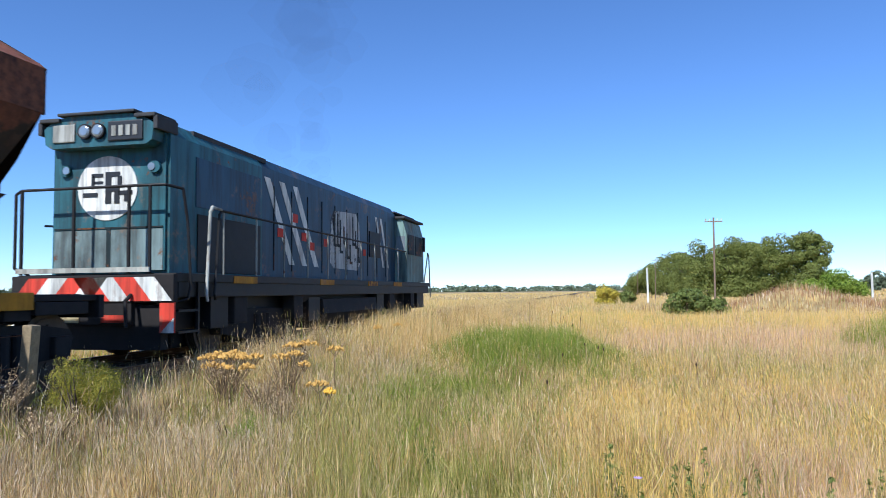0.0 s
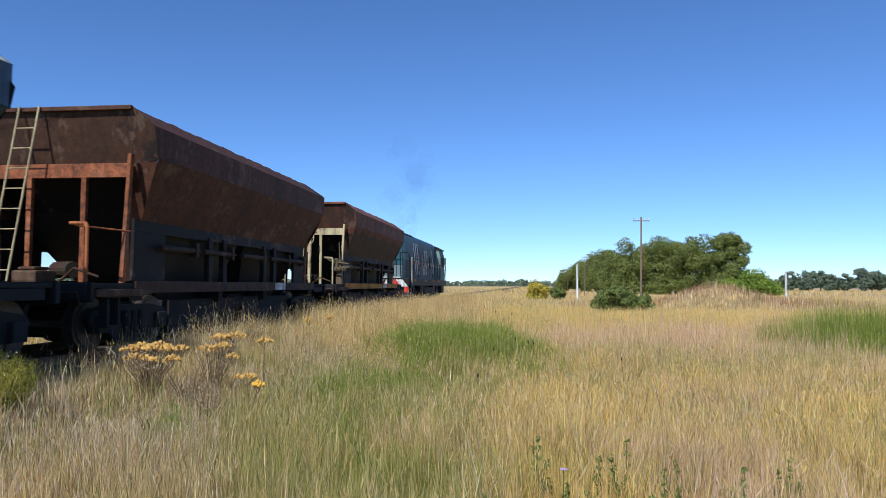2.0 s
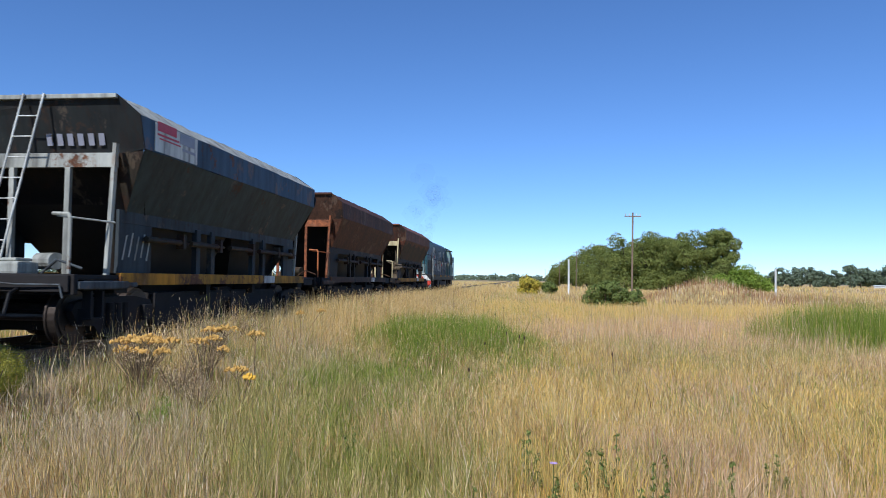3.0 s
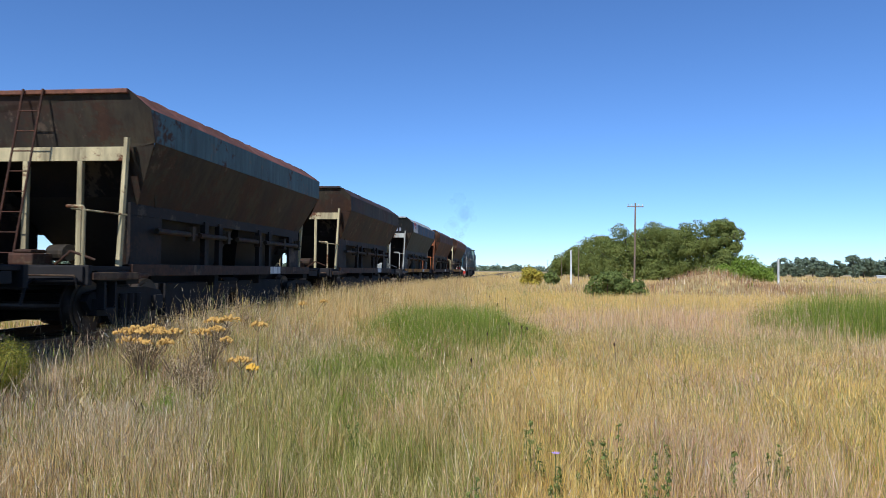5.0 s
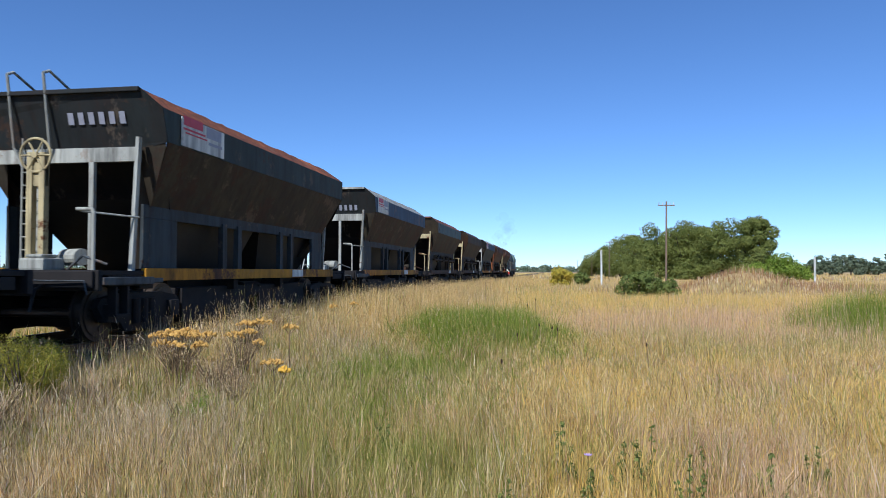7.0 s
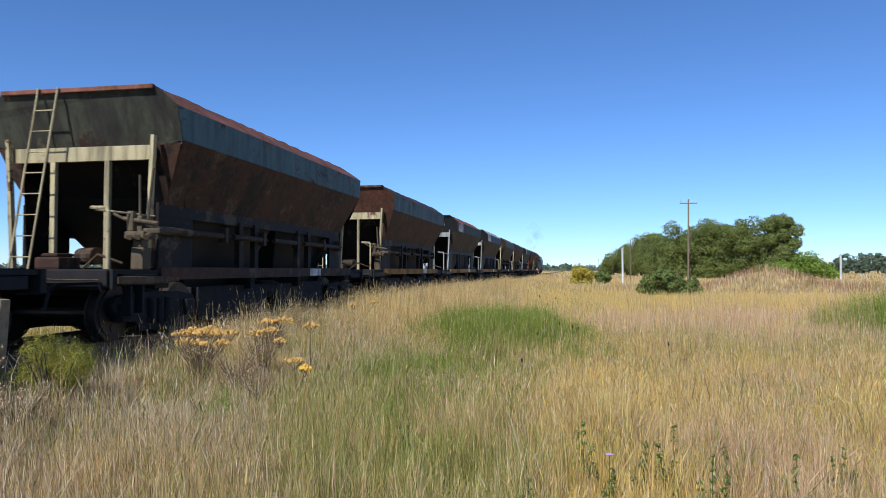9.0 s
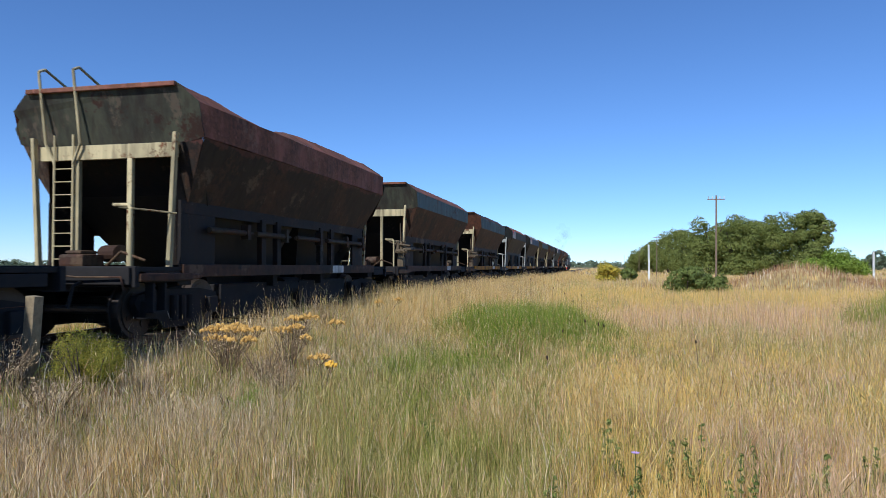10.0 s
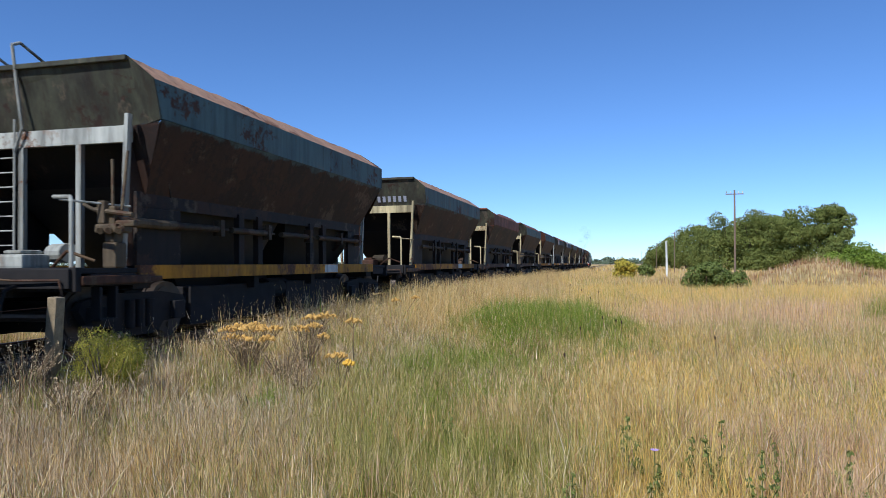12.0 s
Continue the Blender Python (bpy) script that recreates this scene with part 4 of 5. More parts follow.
    part("rear_cab_window", boxes((1.02, 1.32, 13.88, 13.905, 2.5, 3.05)), LAMP_GLASS, cab, "bright cab end window")
    part("nose", hood_mesh(16.3, 17.0, 0.95, 2.5, 0.2, LOCO_TEAL), None, L)
    part("mirror_box", boxes((1.42, 1.5, 15.95, 16.1, 2.6, 3.15), bevel=0.02), BLACK_STEEL, cab)
    # hand rails: end rail with stanchions, then along the walkway
    rail = part("end_handrail", rods(0.024, [(-1.42, 0.35, 1.45), (-1.42, 0.05, 1.55), (-1.42, 0.05, 2.78), (-1.3, 0.03, 2.84), (0.95, 0.03, 2.84), (1.2, 0.1, 2.85), (1.38, 0.3, 2.8), (1.4, 0.4, 2.3), (1.44, 0.45, 1.25), (1.42, 0.4, 1.02), (1.3, 0.3, 0.98)]), BLACK_STEEL, L, "worn black end railing")
    for x in (-1.3, -0.35, 0.62, 0.98):
        part("stanchion", rods(0.028, [(x, 0.05, 1.44), (x, 0.04, 2.84)]), BLACK_STEEL, rail)
    part("mid_rail", rods(0.02, [(-1.3, 0.55, 2.3), (-0.4, 0.55, 2.25)]), BLACK_STEEL, rail)
    part("drop_plate", boxes((-1.36, 1.0, 0.0, 0.06, 1.46, 1.54)), PALEGREY, rail)
    for s in (-1, 1):
        hr = part("side_handrail", rods(0.024, [(s * 1.42, 1.25, 1.0), (s * 1.42, 1.2, 1.1), (s * 1.4, 1.3, 1.5), (s * 1.38, 1.42, 2.5), (s * 1.36, 1.55, 2.58), (s * 1.36, 13.85, 2.5)]), BLACK_STEEL, L)
        part("entry_rail", rods(0.028, [(s * 1.44, 0.95, 0.98), (s * 1.45, 0.9, 1.1), (s * 1.42, 1.05, 2.5), (s * 1.4, 1.15, 2.6), (s * 1.37, 1.5, 2.59)]), PALEGREY, hr, "worn pale entry rail")
        for y in np.arange(1.6, 13.9, 1.25):
            part("stanchion", rods(0.019, [(s * 1.36, y, 1.44), (s * 1.36, y, 2.55)]), PALEGREY, hr, "grey stanchion")
        part("front_handrail", rods(0.024, [(s * 1.36, 16.4, 1.4), (s * 1.36, 17.1, 2.6), (s * 1.36, 17.25, 2.5), (s * 1.4, 17.3, 0.9)]), PALEGREY, L)
        for y in (1.9, 6.0, 9.6, 12.2):
            part("step_marker", boxes((s * 1.39, s * 1.41, y, y + 0.9, 1.29, 1.42)), YELLOW, L, "yellow frame marking")
    # tanks and bogies
    bm = bmesh.new()
    extrude_y(bm, [(-1.3, 0.95), (-1.35, 0.6), (-1.0, 0.25), (1.0, 0.25), (1.35, 0.6), (1.3, 0.95)], 6.4, 10.6)
    part("fuel_tank", bm, GRIME, L, "grimy black fuel tank")
    part("air_reservoir", rod(bmesh.new(), (1.12, 4.9, 1.05), (1.12, 6.3, 1.05), 0.17, 14), GRIME, L)
    sf = side_frame_mesh(1.6, LOCO_R)
    for y in (3.6, 13.5):
        bogie(L, y, (-1.7, 0.0, 1.7), LOCO_R, sf, LOCO_WHEELSET)
        for s in (-1, 1):
            for a in (-1.3, 1.3):
                part("sand_box", boxes((s * 1.08, s * 1.34, y + a - 0.25, y + a + 0.25, 0.55, 1.2), bevel=0.03), GRIME, L)
    return L


LOCO = locomotive()
# the body is a little wider than its bogies
for _c in LOCO.children:
    if not _c.name.startswith(("bogie", "coupler")):
        for _o in (_c, *_c.children):
            _o.data.transform(Matrix.Diagonal((1.05, 1, 1, 1)))


# ---- grass ----
RNG = np.random.default_rng(11)


def wave(x, y, k, seed):
    """Smooth noise in 0..1 for patches."""
    r = np.random.default_rng(seed)
    s = np.zeros_like(x)
    for i in range(5):
        a, p, q = r.random() * 6.28, r.random() * 6.28, k * (0.7 + 0.9 * r.random())
        s = s + np.sin((x * np.cos(a) + y * np.sin(a)) * q + p + 1.3 * np.sin((x * np.sin(a) - y * np.cos(a)) * q * 0.6 + p))
    return 0.5 + 0.5 * np.tanh(s * 0.55)


def oval(x, y, cx, cy, rx, ry, turn=0.0):
    c, s = math.cos(turn), math.sin(turn)
    u, v = (x - cx) * c + (y - cy) * s, -(x - cx) * s + (y - cy) * c
    return np.clip(1.6 - 1.6 * np.sqrt((u / rx) ** 2 + (v / ry) ** 2), 0, 1)


KINDS = [("straw_grass", STRAW, "tall dry straw-coloured grass"), ("golden_grass", GOLD, "golden dry grass in the field"), ("pale_grass", PALE, "pale grey-brown dry grass"),
         ("pinkish_grass", PINK, "pinkish dry seeding grass"), ("green_grass", GREEN, "fresh green tall grass"), ("olive_grass", OLIVE, "grey-green half-dry grass"), ("russet_grass", RUSSET, "russet dry weeds")]


LUSH = [(-1.5, 14.8, 2.1, 5.2, 0.25), (8.9, 18.6, 4.0, 4.2, 0.0)]


def lushness(x, y, k):
    """How far a place lies within a patch of tall green grass, with a ragged edge."""
    return np.clip(oval(x, y, *LUSH[k]) - 0.45 * wave(x, y, 3.0, 60 + k) * (oval(x, y, *LUSH[k]) < 0.7), 0, 1)


def cover(x, y):
    """Kind of each blade (index into KINDS) and its height."""
    r = np.hypot(x, y)
    az = np.degrees(np.arctan2(x, y))
    n1, n2, n3, n4, n5 = wave(x, y, 0.55, 1), wave(x, y, 1.6, 2), wave(x, y, 0.22, 3), wave(x, y, 5.0, 4), wave(x, y, 11.0, 5)
    mound = np.exp(-(((x - 15) / 7) ** 2 + ((y - 55) / 6) ** 2))
    edge = np.exp(-((x + 4.5) / 1.25) ** 2)
    near = np.clip((14 - r) / 5, 0, 1)
    g1, g2 = lushness(x, y, 0), lushness(x, y, 1)
    w = np.zeros((7, len(x)))
    w[0] = 0.62 + 0.3 * n2 + 3.6 * edge * np.clip((y - 8) / 6, 0, 1)
    w[1] = 1.5 * np.clip((az + 4) / 8, 0, 1) * near + 2.6 * np.exp(-((r - 36) / 12) ** 2) * np.clip((az + 5) / 6, 0, 1) + 0.5 * np.clip((r - 60) / 40, 0, 1)
    w[2] = 2.0 * np.clip((-17 - az) / 8, 0, 1) * np.clip((16 - r) / 8, 0.1, 1) * (0.4 + n1) + 0.14 + 2.0 * mound + 1.0 * edge * (y < 13)
    w[3] = 2.0 * oval(x, y, 4.6, 20, 6.0, 7.5) * (0.5 + n1) + 0.3 * np.clip((az - 2) / 6, 0, 1) + 0.25 * near
    w[4] = 11.0 * g1 + 15.0 * g2 + 4.0 * np.clip(1.3 - np.abs(az + 12.5) / 8.5, 0, 1) * np.clip((x + 3.6) / 1.2, 0.1, 1) * near * (0.2 + 1.3 * n2) + 0.25 * near + 0.2 * n3 * np.clip((90 - r) / 60, 0, 1)
    w[5] = 3.4 * np.clip(1.2 - np.abs(az + 21) / 15, 0, 1) * np.clip((x + 4.2) / 1.4, 0.25, 1) * np.clip((14 - r) / 5, 0, 1) + 0.35 * near + 2.2 * oval(x, y, 4.6, 14.5, 5.5, 3.2) * n1 + 2.4 * oval(x, y, 3.2, 11.0, 1.2, 0.8) + 1.2 * oval(x, y, 0.8, 12.6, 2.4, 1.4) + 0.16
    w[6] = 0.9 * edge * np.clip((y - 16) / 8, 0, 1) * (n2 > 0.5) + 9.0 * mound + 0.05 + 0.3 * (n4 > 0.75) * near
    # each kind grows in drifts of its own
    for i in range(7):
        w[i] *= np.exp(2.4 * (wave(x, y, 1.1 + 0.25 * i, 20 + i) - 0.5) + 1.5 * (wave(x, y, 4.2, 40 + i) - 0.5))
    w /= w.sum(0)
    u = RNG.random(len(x))
    kind = (np.cumsum(w, 0) < u).sum(0).clip(0, 6)
    tuft = wave(x, y, 21.0, 6)
    h = (0.37 + 0.14 * n1 + 0.08 * n2) * (0.50 + 0.34 * n4 + 0.34 * n5 + 0.34 * tuft)
    h = h + 0.46 * g1 + 0.8 * g2 + 0.5 * edge * np.clip((y - 12.5) / 4, 0, 1) + 0.2 * mound
    h = h * np.where(kind == 4, 1.0 - 0.12 * near, 1.0) * np.where(x < -10, 0.8, 1)
    h = np.where((x < -3.6) & (y < 13) & (x > -6.4), h * (0.62 + 0.45 * np.clip((y - 9) / 4, 0, 1)) + 0.42 * (n5 > 0.7) * RNG.random(len(x)) ** 3, h)
    return kind, h


def scatter(n, r0, r1, a0, a1):
    r = np.sqrt(r0 ** 2 + RNG.random(n) * (r1 ** 2 - r0 ** 2))
    a = np.radians(a0 + RNG.random(n) * (a1 - a0))
    return r * np.sin(a), r * np.cos(a)


def blades(x, y, h, wid, bent, leafy=0.0):
    """Blades as one triangle each, or as three with a bend; shape (blade, vertex, 3) and the faces of one."""
    m = len(x)
    z = ground_z(x, y) - 0.02
    stray = RNG.random(m) < 0.07
    lean = h * np.where(stray, 0.25 + 0.55 * RNG.random(m), 0.03 + 0.30 * RNG.random(m) ** 1.6)
    la = RNG.random(m) * 6.283
    dx, dy = lean * np.cos(la), lean * np.sin(la)
    fa = RNG.random(m) * 6.283
    w = wid * (0.5 + 1.3 * RNG.random(m) ** 2)
    # leaves that leave their stem higher up: short, and more often aslant
    leaf = RNG.random(m) < leafy
    low = np.where(leaf, h * (0.3 + 0.6 * RNG.random(m)), 0.0)
    size = 0.06 + 0.12 * RNG.random(m)
    slant = size * (0.1 + 0.8 * RNG.random(m))
    dx, dy = np.where(leaf, slant * np.cos(la), dx), np.where(leaf, slant * np.sin(la), dy)
    z, h = z + low, np.where(leaf, size * (0.5 + 0.5 * RNG.random(m)), h)
    wx, wy = w * np.cos(fa), w * np.sin(fa)
    V = []
    for f, l, k in ((0.0, 0.0, 1.0), (0.62, 0.3, 0.9))[:2 if bent else 1]:
        for s in (-1, 1):
            V.append(np.stack([x + dx * l + s * wx * k, y + dy * l + s * wy * k, z + h * f], 1))
    V.append(np.stack([x + dx, y + dy, z + h], 1))
    return np.stack(V, 1), np.array([(0, 1, 3), (0, 3, 2), (2, 3, 4)] if bent else [(0, 1, 2)])


def seed_heads(tips, wid, long):
    """Narrow diamonds round the tips of dry stems."""
    m = len(tips)
    a = RNG.random(m) * 6.283
    k = (0.7 + 0.6 * RNG.random(m))[:, None]
    side = np.stack([np.cos(a), np.sin(a), 0 * a], 1) * wid * k
    up = np.stack([RNG.normal(0, 0.22, m), RNG.normal(0, 0.22, m), np.ones(m)], 1) * long * k
    return np.stack([tips - up, tips + side, tips + up * 0.7, tips - side], 1), np.array([(0, 1, 2), (0, 2, 3)])


def build_grass():
    # blades, reach from the eye, bearings, half width, share that bends, share with seed heads
    zones = [(175000, 3.0, 6.5, -50, 30, 0.0020, 0.35, 0.14), (500000, 6.5, 15, -50, 30, 0.0032, 0.1, 0.12), (420000, 15, 40, -48, 30, 0.0058, 0.0, 0.06), (220000, 40, 120, -16, 32, 0.016, 0.0, 0.0),
             (60000, 120, 520, -14, 32, 0.09, 0.0, 0.0), (45000, 1.2, 30, 30, 310, 0.012, 0.0, 0.0), (70000, 0.9, 9, 30, 310, 0.004, 0.0, 0.0), (16000, 0.9, 3.0, -50, 30, 0.003, 0.0, 0.0), (20000, 30, 120, 32, 344, 0.06, 0.0, 0.0),
             (130000, 0, 0, 0, 0, 0.0030, 0.1, 0.1), (65000, 9, 21, -13, 2, 0.0046, 0.0, 0.0), (65000, 13.5, 25, 12, 32, 0.0052, 0.0, 0.0)]
    parts = {i: ([], []) for i in range(7)}
    for n, r0, r1, a0, a1, wid, bend, heads in zones:
        x, y = scatter(n, r0, r1, a0, a1)
        if r1 == 0:
            # the rank growth along the foot of the ballast
            x, y = -6.15 + 2.3 * RNG.random(n), 3.2 + 52 * RNG.random(n) ** 1.7
        if r0 < 15:
            # gather into tufts
            g = RNG.integers(0, n // 14, n)
            pull = RNG.random(n) < 0.6
            sp = 0.03 + 0.004 * np.hypot(x[g], y[g])
            x, y = np.where(pull, x[g] + RNG.normal(0, 1, n) * sp, x), np.where(pull, y[g] + RNG.normal(0, 1, n) * sp, y)
        bare = (np.abs(x - TRACK_X) > 1.95 + 0.5 * RNG.random(n)) & (np.hypot(x, y) > 1.0)
        x, y = x[bare], y[bare]
        if r0 < 15:
            # thin places between the tufts
            full = RNG.random(len(x)) < 0.35 + 1.1 * wave(x, y, 13.0, 8)
            x, y = x[full], y[full]
        kind, h = cover(x, y)
        if n == 65000:
            lush = (lushness(x, y, 0) + lushness(x, y, 1)) > 0.1 + 0.4 * RNG.random(len(x))
            x, y, h, kind = x[lush], y[lush], h[lush], np.full(lush.sum(), 4)
        h = h * (0.62 + 0.5 * RNG.random(len(x))) * (0.9 if r0 >= 40 else 1)
        bent = RNG.random(len(x)) < bend
        for b in (False, True):
            q = bent == b
            if not q.any():
                continue
            V, F = blades(x[q], y[q], h[q], wid, b, 0.0 if b or r0 >= 15 else 0.62)
            for i in range(7):
                sel = V[kind[q] == i]
                if not len(sel):
                    continue
                sets = [(sel, F)]
                if heads and i not in (4, 5):
                    tips = sel[RNG.random(len(sel)) < heads, -1]
                    if len(tips):
                        sets.append(seed_heads(tips, wid * 1.05, 0.022 + 4 * wid))
                for sv, sf in sets:
                    parts[i][0].append(sv.reshape(-1, 3))
                    parts[i][1].append((np.arange(len(sv))[:, None, None] * sv.shape[1] + sf[None]).reshape(-1, 3))
    for i, (name, mat, label) in enumerate(KINDS):
        off, vs, fs = 0, [], []
        for v, f in zip(*parts[i]):
            vs.append(v), fs.append(f + off)
            off += len(v)
        f = np.concatenate(fs)
        me = raw_mesh(name, np.concatenate(vs), f.ravel(), np.arange(len(f)) * 3, None, mat)
        tagged(new(name, me), label, "grass", kind="stuff")


build_grass()


# ---- trees and bushes ----
def leaf_cloud(rng, blobs, count, size, flat=0.92):
    """Small leaf quads over the outer shells of uneven clumps; returns verts and quads."""
    blobs = np.array(blobs, float)
    vol = blobs[:, 3] ** 2
    pick = rng.choice(len(blobs), count, p=vol / vol.sum())
    d = rng.normal(size=(count, 3))
    d /= np.linalg.norm(d, axis=1)[:, None]
    rad = blobs[pick, 3] * (0.74 + 0.32 * rng.random(count) ** 0.6)
    bump = 1 + 0.18 * np.sin(d[:, 0] * 7 + pick) * np.sin(d[:, 1] * 6 + pick * 2) + 0.12 * np.sin(d[:, 2] * 9 + pick)
    c = blobs[pick, :3] + d * (rad * bump)[:, None] * np.array([1, 1, flat])
    n = d * 0.95 + rng.normal(size=(count, 3)) * 0.38 + np.array([0, 0, 0.2])
    n /= np.linalg.norm(n, axis=1)[:, None]
    a = np.cross(n, rng.normal(size=(count, 3)))
    a /= np.linalg.norm(a, axis=1)[:, None]
    b = np.cross(n, a)
    s = (size * (0.55 + 0.9 * rng.random(count)))[:, None]
    V = np.stack([c - a * s, c - b * s * 0.55, c + a * s, c + b * s * 0.55], 1).reshape(-1, 3)
    return V


def crown(name, V, mat, parent, label=""):
    n = len(V) // 4
    me = raw_mesh(name, V, np.arange(n * 4), np.arange(n) * 4, None, mat)
    return part(name, me, None, parent, label)


def clumps(rng, n, rx, ry, z0, z1, big):
    out = []
    for i in range(n):
        t = rng.random()
        a, q = rng.random() * 6.283, math.sqrt(rng.random())
        k = math.sin(math.pi * (0.18 + 0.72 * t)) ** 0.6
        out.append((rx * q * k * math.cos(a), ry * q * k * math.sin(a), z0 + (z1 - z0) * t, big * (0.65 + 0.6 * rng.random())))
    return out


def tree(x, y, height, width, seed, mat=LEAF, leaves=14000, low=0.0, label="dense dark green broadleaf tree in the grove", group="grove trees", leaf=0.17):
    rng = np.random.default_rng(seed)
    z = float(ground_z(np.array([x]), np.array([y]))[0])
    t = thing("tree", label, "tree", group, pose(x, y, z))
    bm = bmesh.new()
    rod(bm, (0, 0, -0.2), (0.1, 0, height * 0.42), height * 0.03, 9, height * 0.018)
    for i in range(5):
        a = i * 1.26 + rng.random()
        p = Vector((0.1, 0, height * (0.26 + 0.05 * i)))
        q = p + Vector((math.cos(a) * width * 0.3, math.sin(a) * width * 0.3, height * 0.28))
        rod(bm, p, q, height * 0.014, 7, height * 0.006)
    part("trunk", bm, BARK, t)
    bl = clumps(rng, 26, width * 0.42, width * 0.42, height * low + width * 0.1, height - width * 0.15, width * 0.15)
    bl.append((0, 0, height * 0.45, width * 0.3))
    crown("crown", leaf_cloud(rng, bl, leaves, leaf), mat, t)
    return t


GROVE = [(10.6, 206, 6.6, 7), (14.2, 200, 9.2, 9), (17.0, 188, 11.2, 9), (18.4, 174, 10.8, 10), (19.6, 162, 9.8, 9), (19.8, 138, 11.8, 9.5), (23.2, 136, 11.2, 9), (26.4, 134, 11.0, 9), (29.4, 131, 11.7, 9.5), (32.6, 128, 10.9, 8), (34.4, 126, 11.2, 6.5), (24.0, 150, 11.0, 10), (30.0, 146, 11.2, 10)]
for i, (x, y, h, w) in enumerate(GROVE):
    tree(x, y, h, w, 100 + i)
tree(34.6, 116, 4.6, 6, 131, LEAF_LIGHT, 3600, 0.0, "low bright green tree at the grove's edge")
tree(30.4, 112, 3.2, 5, 132, LEAF_LIGHT, 2200, 0.0, "low bright green tree at the grove's edge")
tree(37.4, 118, 3.2, 6, 133, LEAF_LIGHT, 2400, 0.0, "low bright green tree at the grove's edge")
_r = np.random.default_rng(77)
for i in range(16):
    a = radians(18.4 + 0.62 * i + _r.random() * 0.3)
    d = 330 + 30 * _r.random()
    tree(d * math.sin(a), d * math.cos(a), 6.2 + 3.2 * _r.random() + 1.0 * (i > 6), 6 + 4 * _r.random(), 200 + i, HAZED_LEAF, 900, 0.05, "distant rounded tree in a windbreak row", "windbreak trees", 0.55)


def far_woods():
    rng = np.random.default_rng(9)
    bl = []
    for i in range(320):
        a = radians(-46 + 90 * i / 320 + rng.random() * 0.3)
        d = 1250 + 200 * rng.random()
        r = 5 + 4.5 * rng.random() * (0.6 + 0.4 * math.sin(i * 0.21)) * (1 if i < 175 else 0.6)
        bl.append((d * math.sin(a), d * math.cos(a), r * 0.35, r * 1.25))
    V = leaf_cloud(rng, bl, 30000, 2.6)
    ob = crown("far_woods", V, HAZED_LEAF, None)
    tagged(ob, "thin line of far woods on the horizon, tinted with distance haze", "woods", kind="stuff")


far_woods()


def bush(x, y, w, h, seed, mat, label, leaves=2600, leaf=0.07, twigs=None):
    rng = np.random.default_rng(seed)
    z = float(ground_z(np.array([x]), np.array([y]))[0])
    t = thing("bush", label, "bush", "", pose(x, y, z))
    bm = bmesh.new()
    for i in range(9):
        a = rng.random() * 6.283
        rod(bm, (0, 0, -0.05), (math.cos(a) * w * 0.36, math.sin(a) * w * 0.36, h * (0.5 + 0.4 * rng.random())), 0.02 * h + 0.004, 5, 0.004)
    part("branch", bm, BARK, t)
    crown("foliage", leaf_cloud(rng, clumps(rng, 16, w * 0.42, w * 0.35, h * 0.2, h * 0.85, min(w, h) * 0.22), leaves, leaf), mat, t)
    return t


bush(4.55, 39.4, 2.6, 1.75, 41, LEAF_DARK, "dark green spreading shrub in the dry field", 5200, 0.075)
bush(5.95, 39.8, 1.8, 1.35, 42, LEAF_DARK, "dark green spreading shrub in the dry field", 3000, 0.07)
bush(0.85, 72, 2.2, 2.2, 43, LEAF_YELLOW, "yellow flowering bush in the far field", 2600, 0.11)
bush(2.9, 76, 2.4, 1.5, 44, LEAF_DARK, "low green bush beside the yellow one", 1800, 0.12)
bush(-4.95, 6.05, 0.75, 0.78, 45, LEAF_LIME, "lime-green feathery bush with tiny yellow flowers", 26000, 0.007)
bush(-3.3, 6.1, 0.6, 0.5, 46, LEAF_LIGHT, "small green weed with yellow flecks", 4500, 0.008)
bush(-5.6, 7.0, 0.7, 0.6, 47, LEAF_LIME, "lime-green feathery bush with tiny yellow flowers", 13000, 0.007)


# ---- poles and posts ----
def telegraph_pole(x, y, h=5.75):
    z = float(ground_z(np.array([x]), np.array([y]))[0])
    p = thing("telegraph_pole", "thin wooden telegraph pole with one crossarm", "pole", "telegraph poles", pose(x, y, z, 0, 0.6, 0))
    part("pole", rod(bmesh.new(), (0, 0, -0.3), (0, 0, h), 0.06, 12, 0.045), POLE_WOOD, p)
    arm = part("crossarm", boxes((-0.48, 0.48, -0.03, 0.03, h - 0.25, h - 0.2), bevel=0.008), POLE_WOOD, p)
    for s in (-0.42, -0.2, 0.2, 0.42):
        part("insulator", rod(bmesh.new(), (s, 0, h - 0.18), (s, 0, h - 0.06), 0.03, 8, 0.02), WHITE, arm)


for x, y in ((6.45, 42.6), (7.4, 98), (8.0, 153), (8.4, 208), (8.6, 262)):
    telegraph_pole(x, y)


def white_post(x, y, top):
    z = float(ground_z(np.array([x]), np.array([y]))[0])
    p = thing("marker_post", "white painted square lineside post", "post", "white posts", pose(x, y, z))
    part("shaft", boxes((-0.09, 0.09, -0.09, 0.09, -0.2, top - z), bevel=0.012), WHITE, p)
    part("cap", boxes((-0.105, 0.105, -0.105, 0.105, top - z, top - z + 0.05), bevel=0.01), WHITE, p)


white_post(4.9, 75, 3.25)
white_post(27.5, 80.5, 2.6)


